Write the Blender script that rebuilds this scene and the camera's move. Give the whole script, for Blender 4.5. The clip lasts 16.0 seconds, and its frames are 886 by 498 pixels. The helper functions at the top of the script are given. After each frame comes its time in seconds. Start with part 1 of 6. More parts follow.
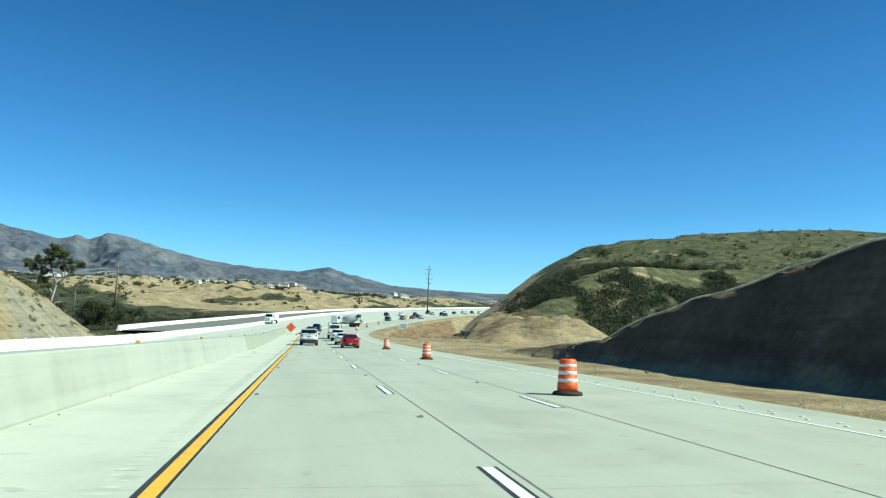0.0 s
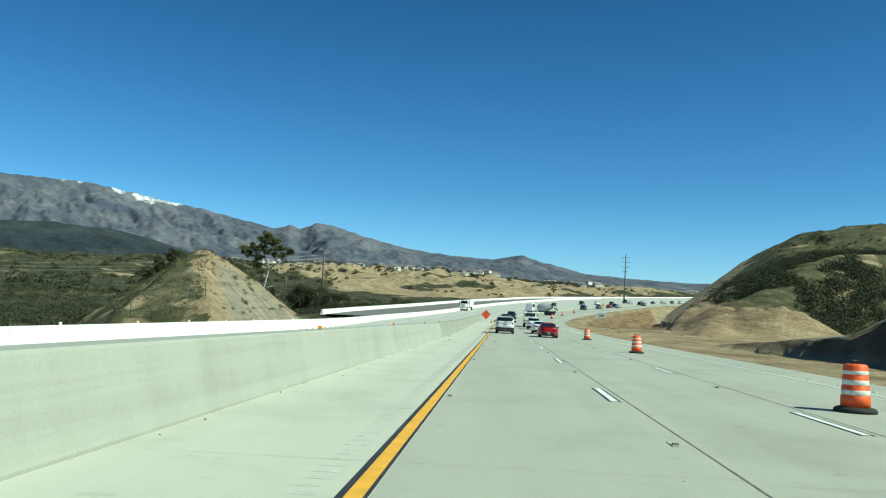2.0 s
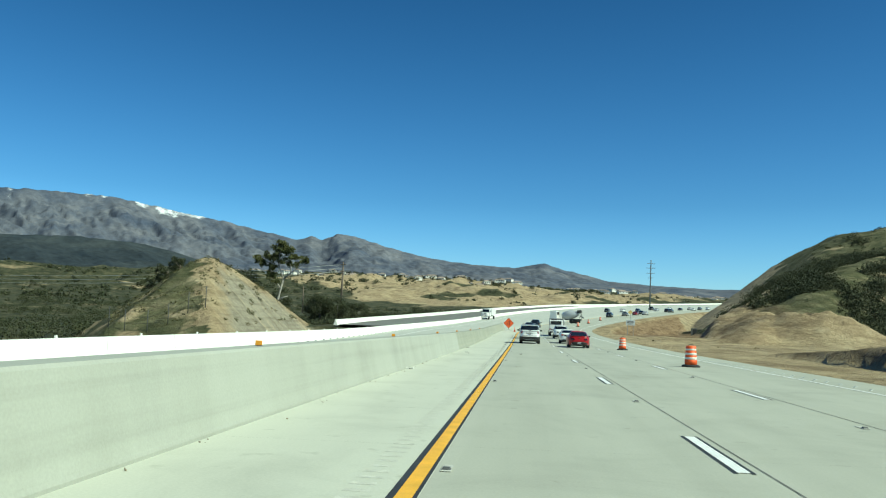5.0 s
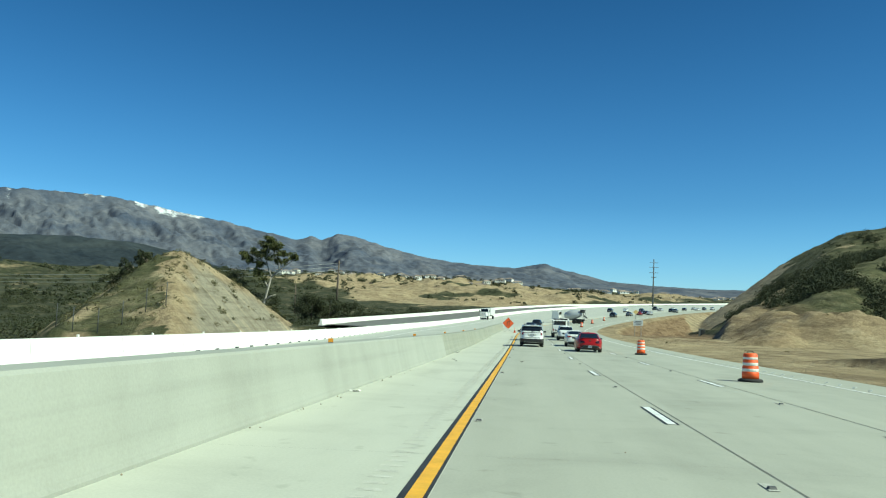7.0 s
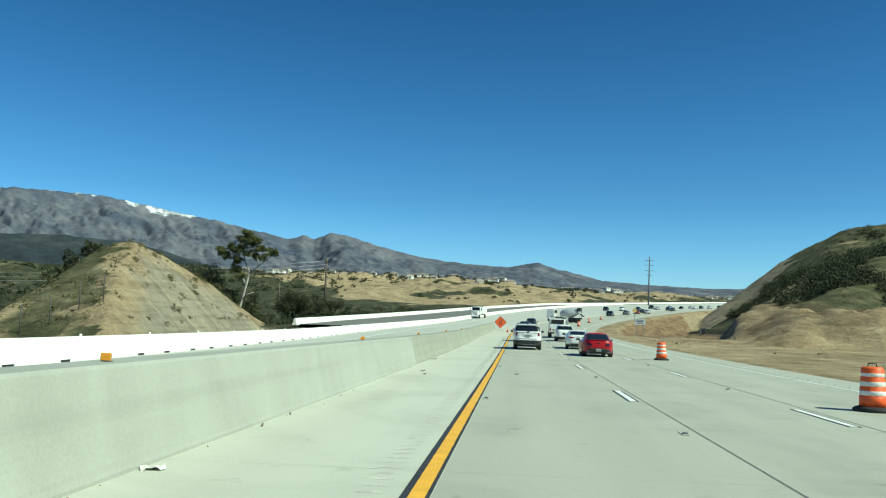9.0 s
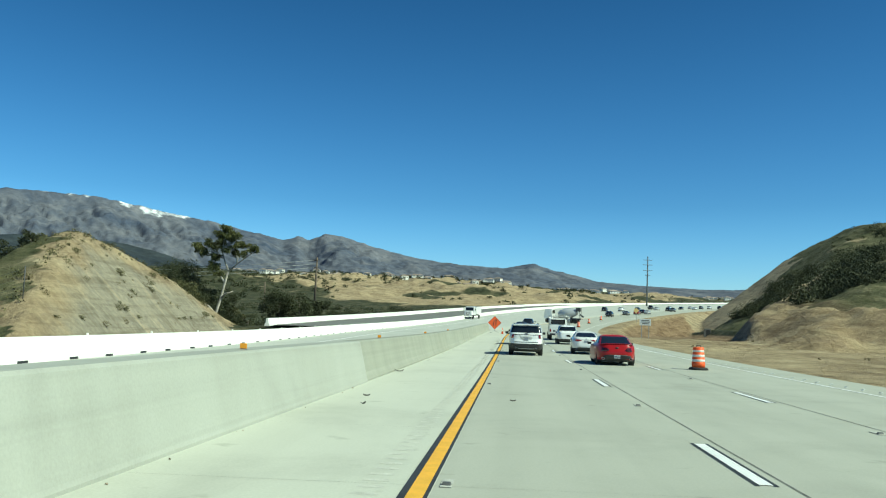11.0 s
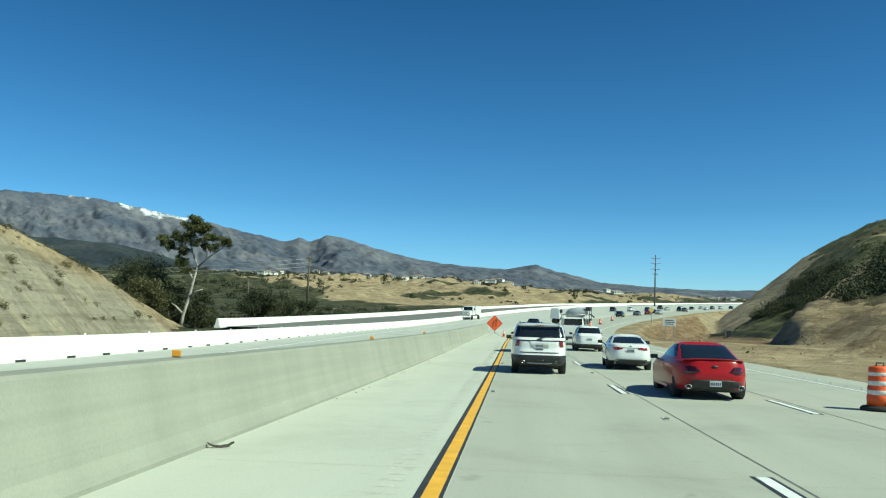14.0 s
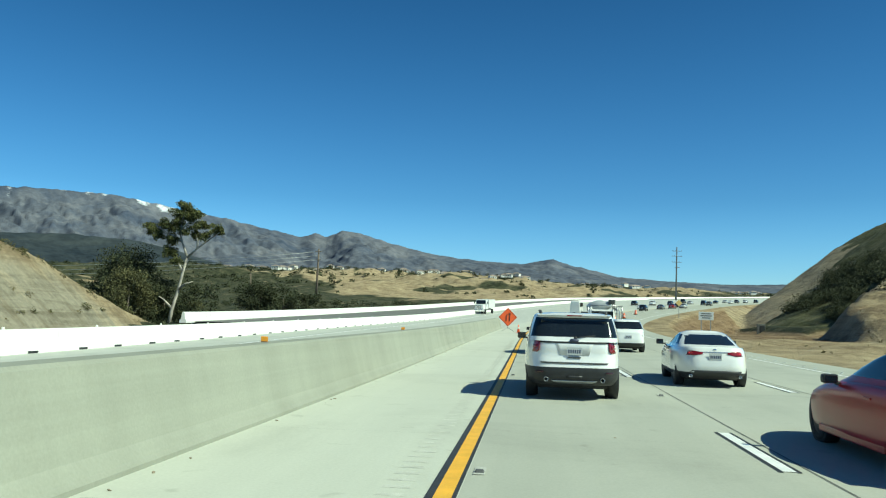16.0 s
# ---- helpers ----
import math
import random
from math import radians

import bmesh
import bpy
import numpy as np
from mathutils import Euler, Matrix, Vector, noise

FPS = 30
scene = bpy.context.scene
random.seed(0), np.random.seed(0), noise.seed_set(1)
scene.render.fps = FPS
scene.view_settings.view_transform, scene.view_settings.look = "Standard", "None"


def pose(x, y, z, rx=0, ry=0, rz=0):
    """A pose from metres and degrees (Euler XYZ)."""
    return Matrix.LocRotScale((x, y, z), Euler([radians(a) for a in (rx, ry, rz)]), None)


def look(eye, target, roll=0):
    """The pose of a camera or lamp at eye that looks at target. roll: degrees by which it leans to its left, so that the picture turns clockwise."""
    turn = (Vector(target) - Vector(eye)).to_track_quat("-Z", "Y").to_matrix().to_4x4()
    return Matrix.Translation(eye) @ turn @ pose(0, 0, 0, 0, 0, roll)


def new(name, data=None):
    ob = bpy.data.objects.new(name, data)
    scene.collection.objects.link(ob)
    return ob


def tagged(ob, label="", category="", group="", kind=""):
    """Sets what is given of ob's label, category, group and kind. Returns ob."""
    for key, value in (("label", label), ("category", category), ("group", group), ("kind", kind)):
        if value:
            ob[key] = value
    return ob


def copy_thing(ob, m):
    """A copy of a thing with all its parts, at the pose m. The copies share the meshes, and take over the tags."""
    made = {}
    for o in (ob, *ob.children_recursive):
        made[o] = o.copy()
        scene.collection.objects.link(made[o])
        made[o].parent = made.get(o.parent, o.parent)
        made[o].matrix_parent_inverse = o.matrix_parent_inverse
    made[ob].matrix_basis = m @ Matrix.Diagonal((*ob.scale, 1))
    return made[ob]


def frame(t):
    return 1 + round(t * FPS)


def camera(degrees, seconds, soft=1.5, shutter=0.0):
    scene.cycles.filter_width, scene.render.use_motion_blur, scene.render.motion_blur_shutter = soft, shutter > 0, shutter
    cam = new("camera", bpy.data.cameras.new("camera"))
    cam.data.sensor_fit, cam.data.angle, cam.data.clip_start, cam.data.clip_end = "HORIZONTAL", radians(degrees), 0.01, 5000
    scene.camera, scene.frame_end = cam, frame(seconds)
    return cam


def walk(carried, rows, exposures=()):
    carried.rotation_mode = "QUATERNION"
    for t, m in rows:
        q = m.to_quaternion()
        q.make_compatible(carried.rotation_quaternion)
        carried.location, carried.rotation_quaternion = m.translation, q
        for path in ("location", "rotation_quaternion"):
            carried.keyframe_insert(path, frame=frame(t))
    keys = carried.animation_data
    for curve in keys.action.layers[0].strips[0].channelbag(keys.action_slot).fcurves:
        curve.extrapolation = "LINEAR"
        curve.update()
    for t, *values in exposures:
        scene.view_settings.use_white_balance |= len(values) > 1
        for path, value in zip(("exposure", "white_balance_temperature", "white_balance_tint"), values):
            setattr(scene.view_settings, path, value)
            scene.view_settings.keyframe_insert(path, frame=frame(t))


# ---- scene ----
cam = camera(58.0, 16.0, soft=1.15)

PATH = [
    (0, (1.412, 9.422, 1.582), (1.738, 11.383, 1.795), 1.4),
    (0.5, (1.4, 10.589, 1.61), (1.469, 12.574, 1.842), 0.1),
    (1, (1.332, 11.737, 1.604), (1.258, 13.721, 1.848), 0.2),
    (1.5, (1.251, 12.796, 1.595), (1.105, 14.779, 1.809), 1.9),
    (2, (1.215, 13.638, 1.6), (1.063, 15.625, 1.767), 2.6),
    (2.5, (1.178, 14.417, 1.549), (0.996, 16.403, 1.699), 2.3),
    (3, (1.191, 15.174, 1.585), (0.992, 17.157, 1.749), 2.1),
    (3.5, (1.181, 16.045, 1.588), (0.98, 18.026, 1.768), 1.9),
    (4, (1.152, 17.306, 1.577), (0.948, 19.287, 1.762), 1.9),
    (6.5, (0.959, 27.976, 1.608), (0.752, 29.956, 1.798), 2.0),
    (7, (0.979, 30.558, 1.61), (0.772, 32.538, 1.799), 2.0),
    (7.5, (0.942, 33.159, 1.602), (0.738, 35.139, 1.79), 2.0),
    (8, (0.896, 35.652, 1.608), (0.696, 37.633, 1.795), 2.0),
    (8.5, (0.896, 38.192, 1.614), (0.701, 40.174, 1.802), 1.9),
    (9, (0.906, 40.773, 1.628), (0.716, 42.755, 1.816), 1.9),
    (11.5, (0.875, 53.445, 1.591), (0.698, 55.427, 1.784), 1.8),
    (12, (0.898, 56.198, 1.592), (0.721, 58.181, 1.787), 1.7),
    (12.5, (0.9, 59.009, 1.596), (0.721, 60.992, 1.792), 1.7),
    (13, (0.8, 61.776, 1.593), (0.621, 63.758, 1.789), 1.8),
    (13.5, (0.757, 64.746, 1.589), (0.577, 66.728, 1.784), 1.7),
    (14, (0.776, 67.921, 1.615), (0.591, 69.903, 1.81), 1.7),
    (14.5, (0.781, 71.045, 1.604), (0.594, 73.027, 1.799), 1.7),
    (15, (0.693, 74.003, 1.628), (0.5, 75.985, 1.819), 1.7),
    (15.5, (0.751, 76.873, 1.613), (0.542, 78.853, 1.798), 1.7),
    (16, (0.766, 79.738, 1.59), (0.541, 81.717, 1.772), 1.6),
]
walk(cam, [(t, look(eye, target, roll)) for t, eye, target, roll in PATH], [(0, 0.68, 5350, -12), (0.5, 0.50, 5380, -12), (1.0, 0.37, 5420, -12), (1.6, 0.36, 5480, -12.5), (16, 0.36, 5520, -12.5)])


# ---- light ----
world = bpy.data.worlds.new("sky")
scene.world = world
world.use_nodes = True
wn = world.node_tree
sky = wn.nodes.new("ShaderNodeTexSky")
sky.sky_type = "NISHITA"
sky.sun_disc = False
sky.sun_elevation = radians(45)
sky.sun_rotation = radians(112)
sky.altitude = 900
sky.air_density = 1.0
sky.dust_density = 0.5
sky.ozone_density = 5.0
vivid = wn.nodes.new("ShaderNodeHueSaturation")
vivid.inputs["Saturation"].default_value = 1.15
wn.links.new(sky.outputs[0], vivid.inputs["Color"])
# the clear winter sky deepens quickly from the pale horizon upwards
up = wn.nodes.new("ShaderNodeSeparateXYZ")
wn.links.new(wn.nodes.new("ShaderNodeTexCoord").outputs["Generated"], up.inputs[0])
depth = wn.nodes.new("ShaderNodeValToRGB")
for stop, (pos, col) in zip([depth.color_ramp.elements[0], depth.color_ramp.elements[1], depth.color_ramp.elements.new(0.15), depth.color_ramp.elements.new(0.75)], ((0.0, (1.0, 1.0, 1.0)), (0.36, (0.205, 0.395, 0.83)), (0.15, (0.86, 0.96, 0.985)), (0.75, (0.05, 0.09, 0.15)))):
    stop.position, stop.color = pos, (*col, 1)
depth.color_ramp.interpolation = "B_SPLINE"
wn.links.new(up.outputs[2], depth.inputs[0])
deep = wn.nodes.new("ShaderNodeMixRGB")
deep.blend_type = "MULTIPLY"
deep.inputs[0].default_value = 1.0
wn.links.new(vivid.outputs[0], deep.inputs[1])
wn.links.new(depth.outputs[0], deep.inputs[2])
wn.links.new(deep.outputs[0], wn.nodes["Background"].inputs[0])
wn.nodes["Background"].inputs[1].default_value = 0.1
SUN_FROM = Vector((0.93 * math.cos(radians(45)), -0.37 * math.cos(radians(45)), math.sin(radians(45))))
sun = new("sun", bpy.data.lights.new("sun", "SUN"))
sun.data.energy, sun.data.angle, sun.data.color = 5.0, radians(0.5), (0.99, 0.90, 0.66)
sun.matrix_world = look(SUN_FROM * 100, (0, 0, 0))
scene.view_settings.exposure = 0.0


# ---- materials ----
def material(name, base, rough=0.6, metal=0.0, vary=0.12, scale=6.0, fine=60.0, bump=0.15, coat=0.0, dark=None, patches=0.0, spec=0.5, by_piece=0.0):
    """A surface with variation at two scales: soft stains and fine grain, and a fine relief."""
    m = bpy.data.materials.new(name)
    m.use_nodes = True
    t, out = m.node_tree, m.node_tree.nodes["Principled BSDF"]
    co = t.nodes.new("ShaderNodeTexCoord")
    big, small = t.nodes.new("ShaderNodeTexNoise"), t.nodes.new("ShaderNodeTexNoise")
    big.inputs["Scale"].default_value, big.inputs["Detail"].default_value = scale, 5
    small.inputs["Scale"].default_value, small.inputs["Detail"].default_value = fine, 3
    for n in (big, small):
        t.links.new(co.outputs["Object"], n.inputs["Vector"])
    low = dark or tuple(c * (1 - 2.2 * vary) for c in base)
    high = tuple(min(1, c * (1 + vary)) for c in base)
    ramp = t.nodes.new("ShaderNodeValToRGB")
    ramp.color_ramp.elements[0].position, ramp.color_ramp.elements[1].position = 0.3 + 0.1 * patches, 0.68 - 0.1 * patches
    ramp.color_ramp.elements[0].color, ramp.color_ramp.elements[1].color = (*low, 1), (*high, 1)
    t.links.new(big.outputs["Fac"], ramp.inputs[0])
    mix = t.nodes.new("ShaderNodeMixRGB")
    mix.blend_type, mix.inputs[0].default_value = "OVERLAY", min(1, 2.5 * vary)
    t.links.new(ramp.outputs[0], mix.inputs[1])
    t.links.new(small.outputs["Fac"], mix.inputs[2])
    last = mix.outputs[0]
    if by_piece:
        info = t.nodes.new("ShaderNodeObjectInfo")
        hsv = t.nodes.new("ShaderNodeHueSaturation")
        span = t.nodes.new("ShaderNodeMapRange")
        span.inputs["To Min"].default_value, span.inputs["To Max"].default_value = 1 - by_piece, 1 + by_piece
        t.links.new(info.outputs["Random"], span.inputs["Value"])
        t.links.new(span.outputs[0], hsv.inputs["Value"])
        t.links.new(last, hsv.inputs["Color"])
        last = hsv.outputs[0]
    t.links.new(last, out.inputs["Base Color"])
    out.inputs["Roughness"].default_value, out.inputs["Metallic"].default_value = rough, metal
    out.inputs["Specular IOR Level"].default_value = spec
    out.inputs["Coat Weight"].default_value, out.inputs["Coat Roughness"].default_value = coat, 0.04
    if bump:
        rel = t.nodes.new("ShaderNodeBump")
        rel.inputs["Strength"].default_value, rel.inputs["Distance"].default_value = bump, 0.02
        t.links.new(small.outputs["Fac"], rel.inputs["Height"])
        t.links.new(rel.outputs[0], out.inputs["Normal"])
    return m


# ---- the lie of the land (x to the right of the yellow line, y along the road) ----
def smooth(a, b, v):
    s = np.clip((v - a) / (b - a), 0, 1)
    return s * s * (3 - 2 * s)


def along(y, table):
    ys, xs = zip(*table)
    return np.interp(y, ys, xs)


SAG, SAG_START, FAR_GRADE = 1.23e-4, 70.0, 0.047


def road_z(y):
    """Straight grade, then a sag curve, then the level valley."""
    y = np.asarray(y, float)
    end = SAG_START + FAR_GRADE / (2 * SAG)
    d = np.clip(y - SAG_START, 0, None)
    return np.where(y < end, SAG * d * d, SAG * (end - SAG_START) ** 2 + FAR_GRADE * (y - end))


def spline(table):
    """A smooth curve x(y) through a few stations."""
    ys, xs = (np.array(v, float) for v in zip(*table))
    fine = np.linspace(ys[0], ys[-1], 800)
    v = np.interp(fine, ys, xs)
    step = fine[1] - fine[0]
    k = np.hanning(max(3, int(60 / step) | 1))
    pad = len(k) // 2
    ext = np.concatenate([v[0] - (v[1] - v[0]) * np.arange(pad, 0, -1), v, v[-1] + (v[-1] - v[-2]) * np.arange(1, pad + 1)])
    v = np.convolve(ext, k / k.sum(), "valid")
    return lambda y: np.interp(y, fine, v)


FAR_EDGE = spline([(-80, -3.5), (0, -9.5), (40, -12.5), (55, -13.65), (64, -14.2), (75, -15.0), (85, -15.6), (98, -16.3), (107, -16.6), (116, -17.0), (126, -17.6), (140, -17.9), (160, -17.2), (190, -14.9), (219, -12.3), (253, -9), (279, -5), (337, 6), (432, 30), (520, 60), (700, 140), (900, 236)])
RIGHT = spline([(-80, 13.3), (60, 13.5), (110, 13.2), (145, 12.5), (177, 13.5), (211, 18.7), (249, 27.3), (302, 43.5), (379, 70), (450, 100), (560, 150), (700, 215), (900, 312)])
RAMP = spline([(95, -25.5), (144, -28.3), (180, -30.0), (220, -27.6), (270, -20.0), (337, -7), (432, 16.5), (490, 46), (540, 70), (700, 148), (900, 244)])


def wobble(x, y, size, octaves=4, seed=0):
    """Smooth fractal noise from sums of turned waves; about -1 to 1."""
    rng = np.random.RandomState(seed)
    total, amp, norm = 0, 1.0, 0
    for _ in range(octaves):
        layer = 0
        for _ in range(5):
            a, p, q = rng.uniform(0, 2 * np.pi, 3)
            f = rng.uniform(0.6, 1.5) * 2 * np.pi / size
            layer = layer + np.sin(f * (x * np.cos(a) + y * np.sin(a)) + p + 1.3 * np.sin(0.6 * f * (x * np.sin(a) - y * np.cos(a)) + q))
        total, norm = total + amp * layer / 3, norm + amp
        amp, size = amp * 0.5, size * 0.47
    return total / norm


def soft_min(a, b, k):
    h = np.clip(0.5 + 0.5 * (b - a) / k, 0, 1)
    return b * (1 - h) + a * h - k * h * (1 - h)


def left_bound(y):
    return np.where(y < 144, FAR_EDGE(y), np.minimum(FAR_EDGE(y), RAMP(y)))


def mound(x, y):
    """The spur beside the far barrier, cut to a smooth bank on the road's side."""
    dy, dx = y - 122.6, x + 41.6
    crag = 0.40 * wobble(x, y, 9, 4, 5) + 0.22 * np.abs(wobble(x, y, 3.2, 2, 15))
    body = np.where(dy < 0, 9.1 - 0.45 * (np.sqrt(dy * dy + 4) - 2), along(dy, [(0, 9.1), (5, 8.5), (10, 7.1), (15, 5.3), (20, 2.8), (25, 0.4), (40, -7)])) + np.where(dx > 0, 0.12, 0.68) * dx + crag
    inward = -28.2 - 0.075 * (y - 86) - x
    rills = 0.30 * np.abs(wobble(y + 0.5 * inward, 0.16 * inward, 7, 3, 16)) + 0.16 * wobble(x, y, 3.5, 3, 17)
    cut = 0.1 + inward * 1.03 - rills * smooth(0.5, 4, inward)
    return soft_min(body, cut, 0.5), cut - body


def near_bank(x, y):
    """The dark cut bank on the right and the slope above it."""
    crest = along(y, [(-80, 9.5), (0, 8.6), (22, 7.0), (43, 5.0), (46, 4.6), (50, 3.75), (54.4, 2.75), (57.8, 2.0), (63.3, 1.55), (73.5, 0.75), (82, 0.45), (93, -0.6), (110, -1.5)])
    natural = crest + 0.05 * (x - 23) * smooth(93, 33, y) + 0.5 * smooth(90, 60, y) * wobble(x, y, 16, 3, 8)
    return soft_min((x - 19.6 + 0.25 * wobble(x, y, 6, 2, 3)) * 1.6, natural, 0.3)


def big_hill(x, y):
    toe = along(y, [(132, 61), (215, 55.5), (280, 54.8), (330, 59.5), (358, 64.0), (390, 79), (520, 151)])
    side = 0.6 + (x - toe) * 0.82 + 0.5 * wobble(x, y, 18, 3, 13)
    front = 0.27 * (y - along(x, [(55, 271), (74, 225), (102, 199), (148, 169), (231, 132), (388, 105)]))
    ridge = along(x, [(55, 2), (70, 8.5), (79.5, 13.5), (101, 29.5), (125, 42.5), (140, 45), (150, 46), (163, 47), (170, 49.5), (178, 50), (193, 51), (212, 52.5), (231, 52.5), (250, 51), (370, 52)]) + 0.9 * wobble(x, y, 22, 4, 11)
    gully = (3.4 * np.abs(wobble(x, y, 52, 3, 12)) + 0.8 * np.abs(wobble(x, y, 14, 3, 14))) * smooth(2, 16, side) * smooth(46, 20, front)
    h = soft_min(soft_min(side, front - gully, 2.0), ridge - 0.2 * gully, 2.5)
    h = soft_min(h, 0.75 * (along(x, [(85, 400), (110, 418), (160, 445), (400, 470)]) - y), 3.0)
    return h, side - front


def near_spur(x, y):
    """The bare spur beside the verge: it rises away from the road and ends in a steep shaded face over a ravine."""
    toe = along(y, [(120, 22.5), (132, 25.0), (155, 29.6), (178, 34.5), (186, 39), (200, 47.5), (230, 63.5), (290, 92), (310, 115), (330, 200), (360, 500)])
    floor = along(y, [(155, 0), (173, 0.4), (185, 1.8), (200, 4.8), (230, 9.6), (290, 20)])
    v = x - toe
    rough = 0.7 * wobble(x, y, 18, 4, 71) - 0.8 * np.abs(wobble(x, y, 6, 4, 72))
    top = along(x, [(22, -0.6), (27, 0.3), (31, 1.8), (36, 4.2), (42, 6.2), (48, 7.6), (56, 10.4), (68, 14.8), (90, 21.5), (130, 26.0)]) + rough + 0.2 * np.sin((0.55 * x + y) * 2.1 + 1.5 * wobble(x, y, 12, 2, 79)) * smooth(35, 38, x) * smooth(46, 43, x) * smooth(136, 142, y) * smooth(166, 160, y)
    top = top - 1.7 * smooth(178, 156, y) * smooth(36, 44, x) + 1.5 * smooth(178, 205, y)
    top = soft_min(top, 24 + 0.02 * (x - 90), 3.0)
    end = floor + 1.45 * v + 0.45 * wobble(x, y, 7, 3, 73)
    near = 0.42 * (y - along(x, [(22, 121), (27, 124), (31, 127), (36, 133), (42, 140), (48, 147), (70, 160), (120, 190)]))
    return np.where(y < 345, soft_min(soft_min(top, end, 0.8), near + 0.5 * wobble(x, y, 5, 3, 93), 1.5), -60.0), v


def land(x, y):
    """Height of the natural ground; also how green and how brushy it is."""
    x, y = np.asarray(x, float), np.asarray(y, float)
    rz, lb, rb = road_z(y), left_bound(y), RIGHT(y)
    out_l, out_r = lb - x, x - rb
    # valley floor on the left
    left = -2.6 * smooth(2, 24, out_l) * smooth(170, 90, out_l) * smooth(420, 200, y) + 5 * smooth(140, 600, out_l)
    left = left + (1.2 * wobble(x, y, 60, 4, 1) + 3.5 * wobble(x, y, 240, 4, 2) * smooth(120, 400, out_l)) * smooth(2, 30, out_l)
    # graded sandy hills beyond the curve
    far = smooth(390, 560, y) * smooth(-2, 40, out_l)
    left = left + far * (3 + 5 * smooth(90, -60, x) + (4 + 3 * smooth(90, -60, x)) * wobble(x, y, 120, 4, 6) + 1.5 * wobble(x, y, 44, 3, 84) - 1.2 * np.abs(wobble(x, y, 30, 3, 85))) + (2 + 5 * smooth(20, -220, x)) * smooth(850, 1020, y) + 3 * smooth(1250, 1700, y) + 4 * wobble(x, y, 400, 4, 7) * smooth(700, 1200, y)
    zl = rz + left
    m, mcut = mound(x, y)
    zl = np.where(out_l > 1.0, np.maximum(zl, m), zl)
    # right side: dirt shelf, basin, banks and hill
    basin = along(y, [(115, 0.1), (152, 0.7), (207, 0.6), (280, 0.7), (325, 3.0), (400, 9.0), (483, 15.5)])
    basin = np.where(y > 483, np.maximum(basin, rz - 1.5 * smooth(483, 520, y)), basin)
    shelf = np.maximum(basin + 0.25 * wobble(x, y, 18, 3, 4), rz - 0.05 - 0.5 * np.clip(out_r - 3.5, 0, None))
    zr2 = np.where(y < 115, rz + 0.12 * wobble(x, y, 12, 3, 4) * smooth(0.5, 4, out_r), shelf)
    pile_r = ((x - 43) / 10) ** 2 + ((y - 145) / 10) ** 2
    pile = (4.4 + 0.5 * wobble(x, y, 7, 3, 81) - 0.5 * np.abs(wobble(x, y, 4, 2, 82)) + 0.34 * np.abs(np.sin((0.9 * x - 0.35 * y) * 1.15 + 0.8 * wobble(x, y, 9, 2, 83)))) * np.exp(-pile_r ** 1.6)
    zr2 = zr2 + pile
    hb, hcut = big_hill(x, y)
    nb = near_bank(x, y)
    terrace = 2.0 * smooth(231, 234, y + 0.12 * (x - 50) + wobble(x, y, 14, 2, 74)) * smooth(49, 53, x) * smooth(300, 270, y)
    sp, sv = near_spur(x, y)
    zr2 = np.maximum(np.maximum(zr2 + terrace, sp), np.maximum(hb, nb))
    zr2 = zr2 + (1.0 + 5 * wobble(x, y, 160, 4, 9)) * smooth(490, 620, y) * smooth(0, 60, out_r)
    z = np.where(x < (lb + rb) / 2, zl, zr2)
    inside = np.minimum(x - lb, rb - x)
    z = np.where(inside > 0, rz - 0.12 * smooth(0, 0.6, inside), z)
    bearing = np.degrees(np.arctan2(x, np.maximum(y, 1)))
    tracks = smooth(0.07, 0.02, np.abs(wobble(x, y, 150, 2, 61))) + 0.7 * smooth(0.1, 0.5, wobble(x, y, 60, 3, 62))
    sand = 0.14 + 0.3 * np.clip(tracks, 0, 1.2) * smooth(20, 60, out_l) * smooth(150, 260, y)
    near_sand = smooth(0, 60, y - 350 - 190 * smooth(-9, -15, bearing)) * smooth(-2, 40, out_l)
    sand = sand + 0.85 * near_sand * smooth(-19, -14, bearing) * smooth(-0.55, -0.1, wobble(x, y, 90, 4, 21)) * smooth(1350, 1000, y) * smooth(14, 8, bearing)
    sand = np.where((m >= zl - 0.05) & (out_l > 1) & (mcut < 1.4 + 1.6 * wobble(x, y, 6, 3, 87)), 0.9, np.where((m >= zl - 0.05) & (out_l > 1), 0.28 + 0.34 * wobble(x, y, 7, 3, 78), sand))
    right_side = x > (lb + rb) / 2
    sand_r = np.where((hb > nb) & (hb > 0.6), np.where((hcut < -6 + 2.5 * wobble(x, y, 16, 3, 92)) & (hb < 30 + 3 * wobble(x, y, 45, 3, 75)), 0.68, 0.16 + 0.3 * smooth(0.2, 0.7, wobble(x, y, 24, 4, 22))), 0.95)
    sand_r = np.where((sp > hb) & (sp > 0.3), np.where((x < 42.5 + 1.2 * wobble(x, y, 9, 2, 76)) | (sv < 8 + 2.5 * wobble(x, y, 12, 3, 76)), 0.9, 0.26 + 0.25 * wobble(x, y, 15, 3, 77)), sand_r)
    sand_r = np.where((terrace > 0.6) & (hb < 2.5) & (sp < 1), 0.2, sand_r)
    sand_r = np.where((nb > hb) & (nb > 0.3), 0.55, sand_r)
    sand_r = np.where(y > 480, 0.2 + 0.5 * smooth(-0.2, 0.4, wobble(x, y, 70, 4, 24)), sand_r)
    sand = np.where(right_side, sand_r, sand)
    # where the cut bank's shade is put into the ground colour
    bank_shade = smooth(0.15, 0.6, nb) * smooth(0.9, 0.25, np.abs(z - nb)) * right_side * smooth(3.2, 1.2, (x - 19.6) - nb / 1.6)
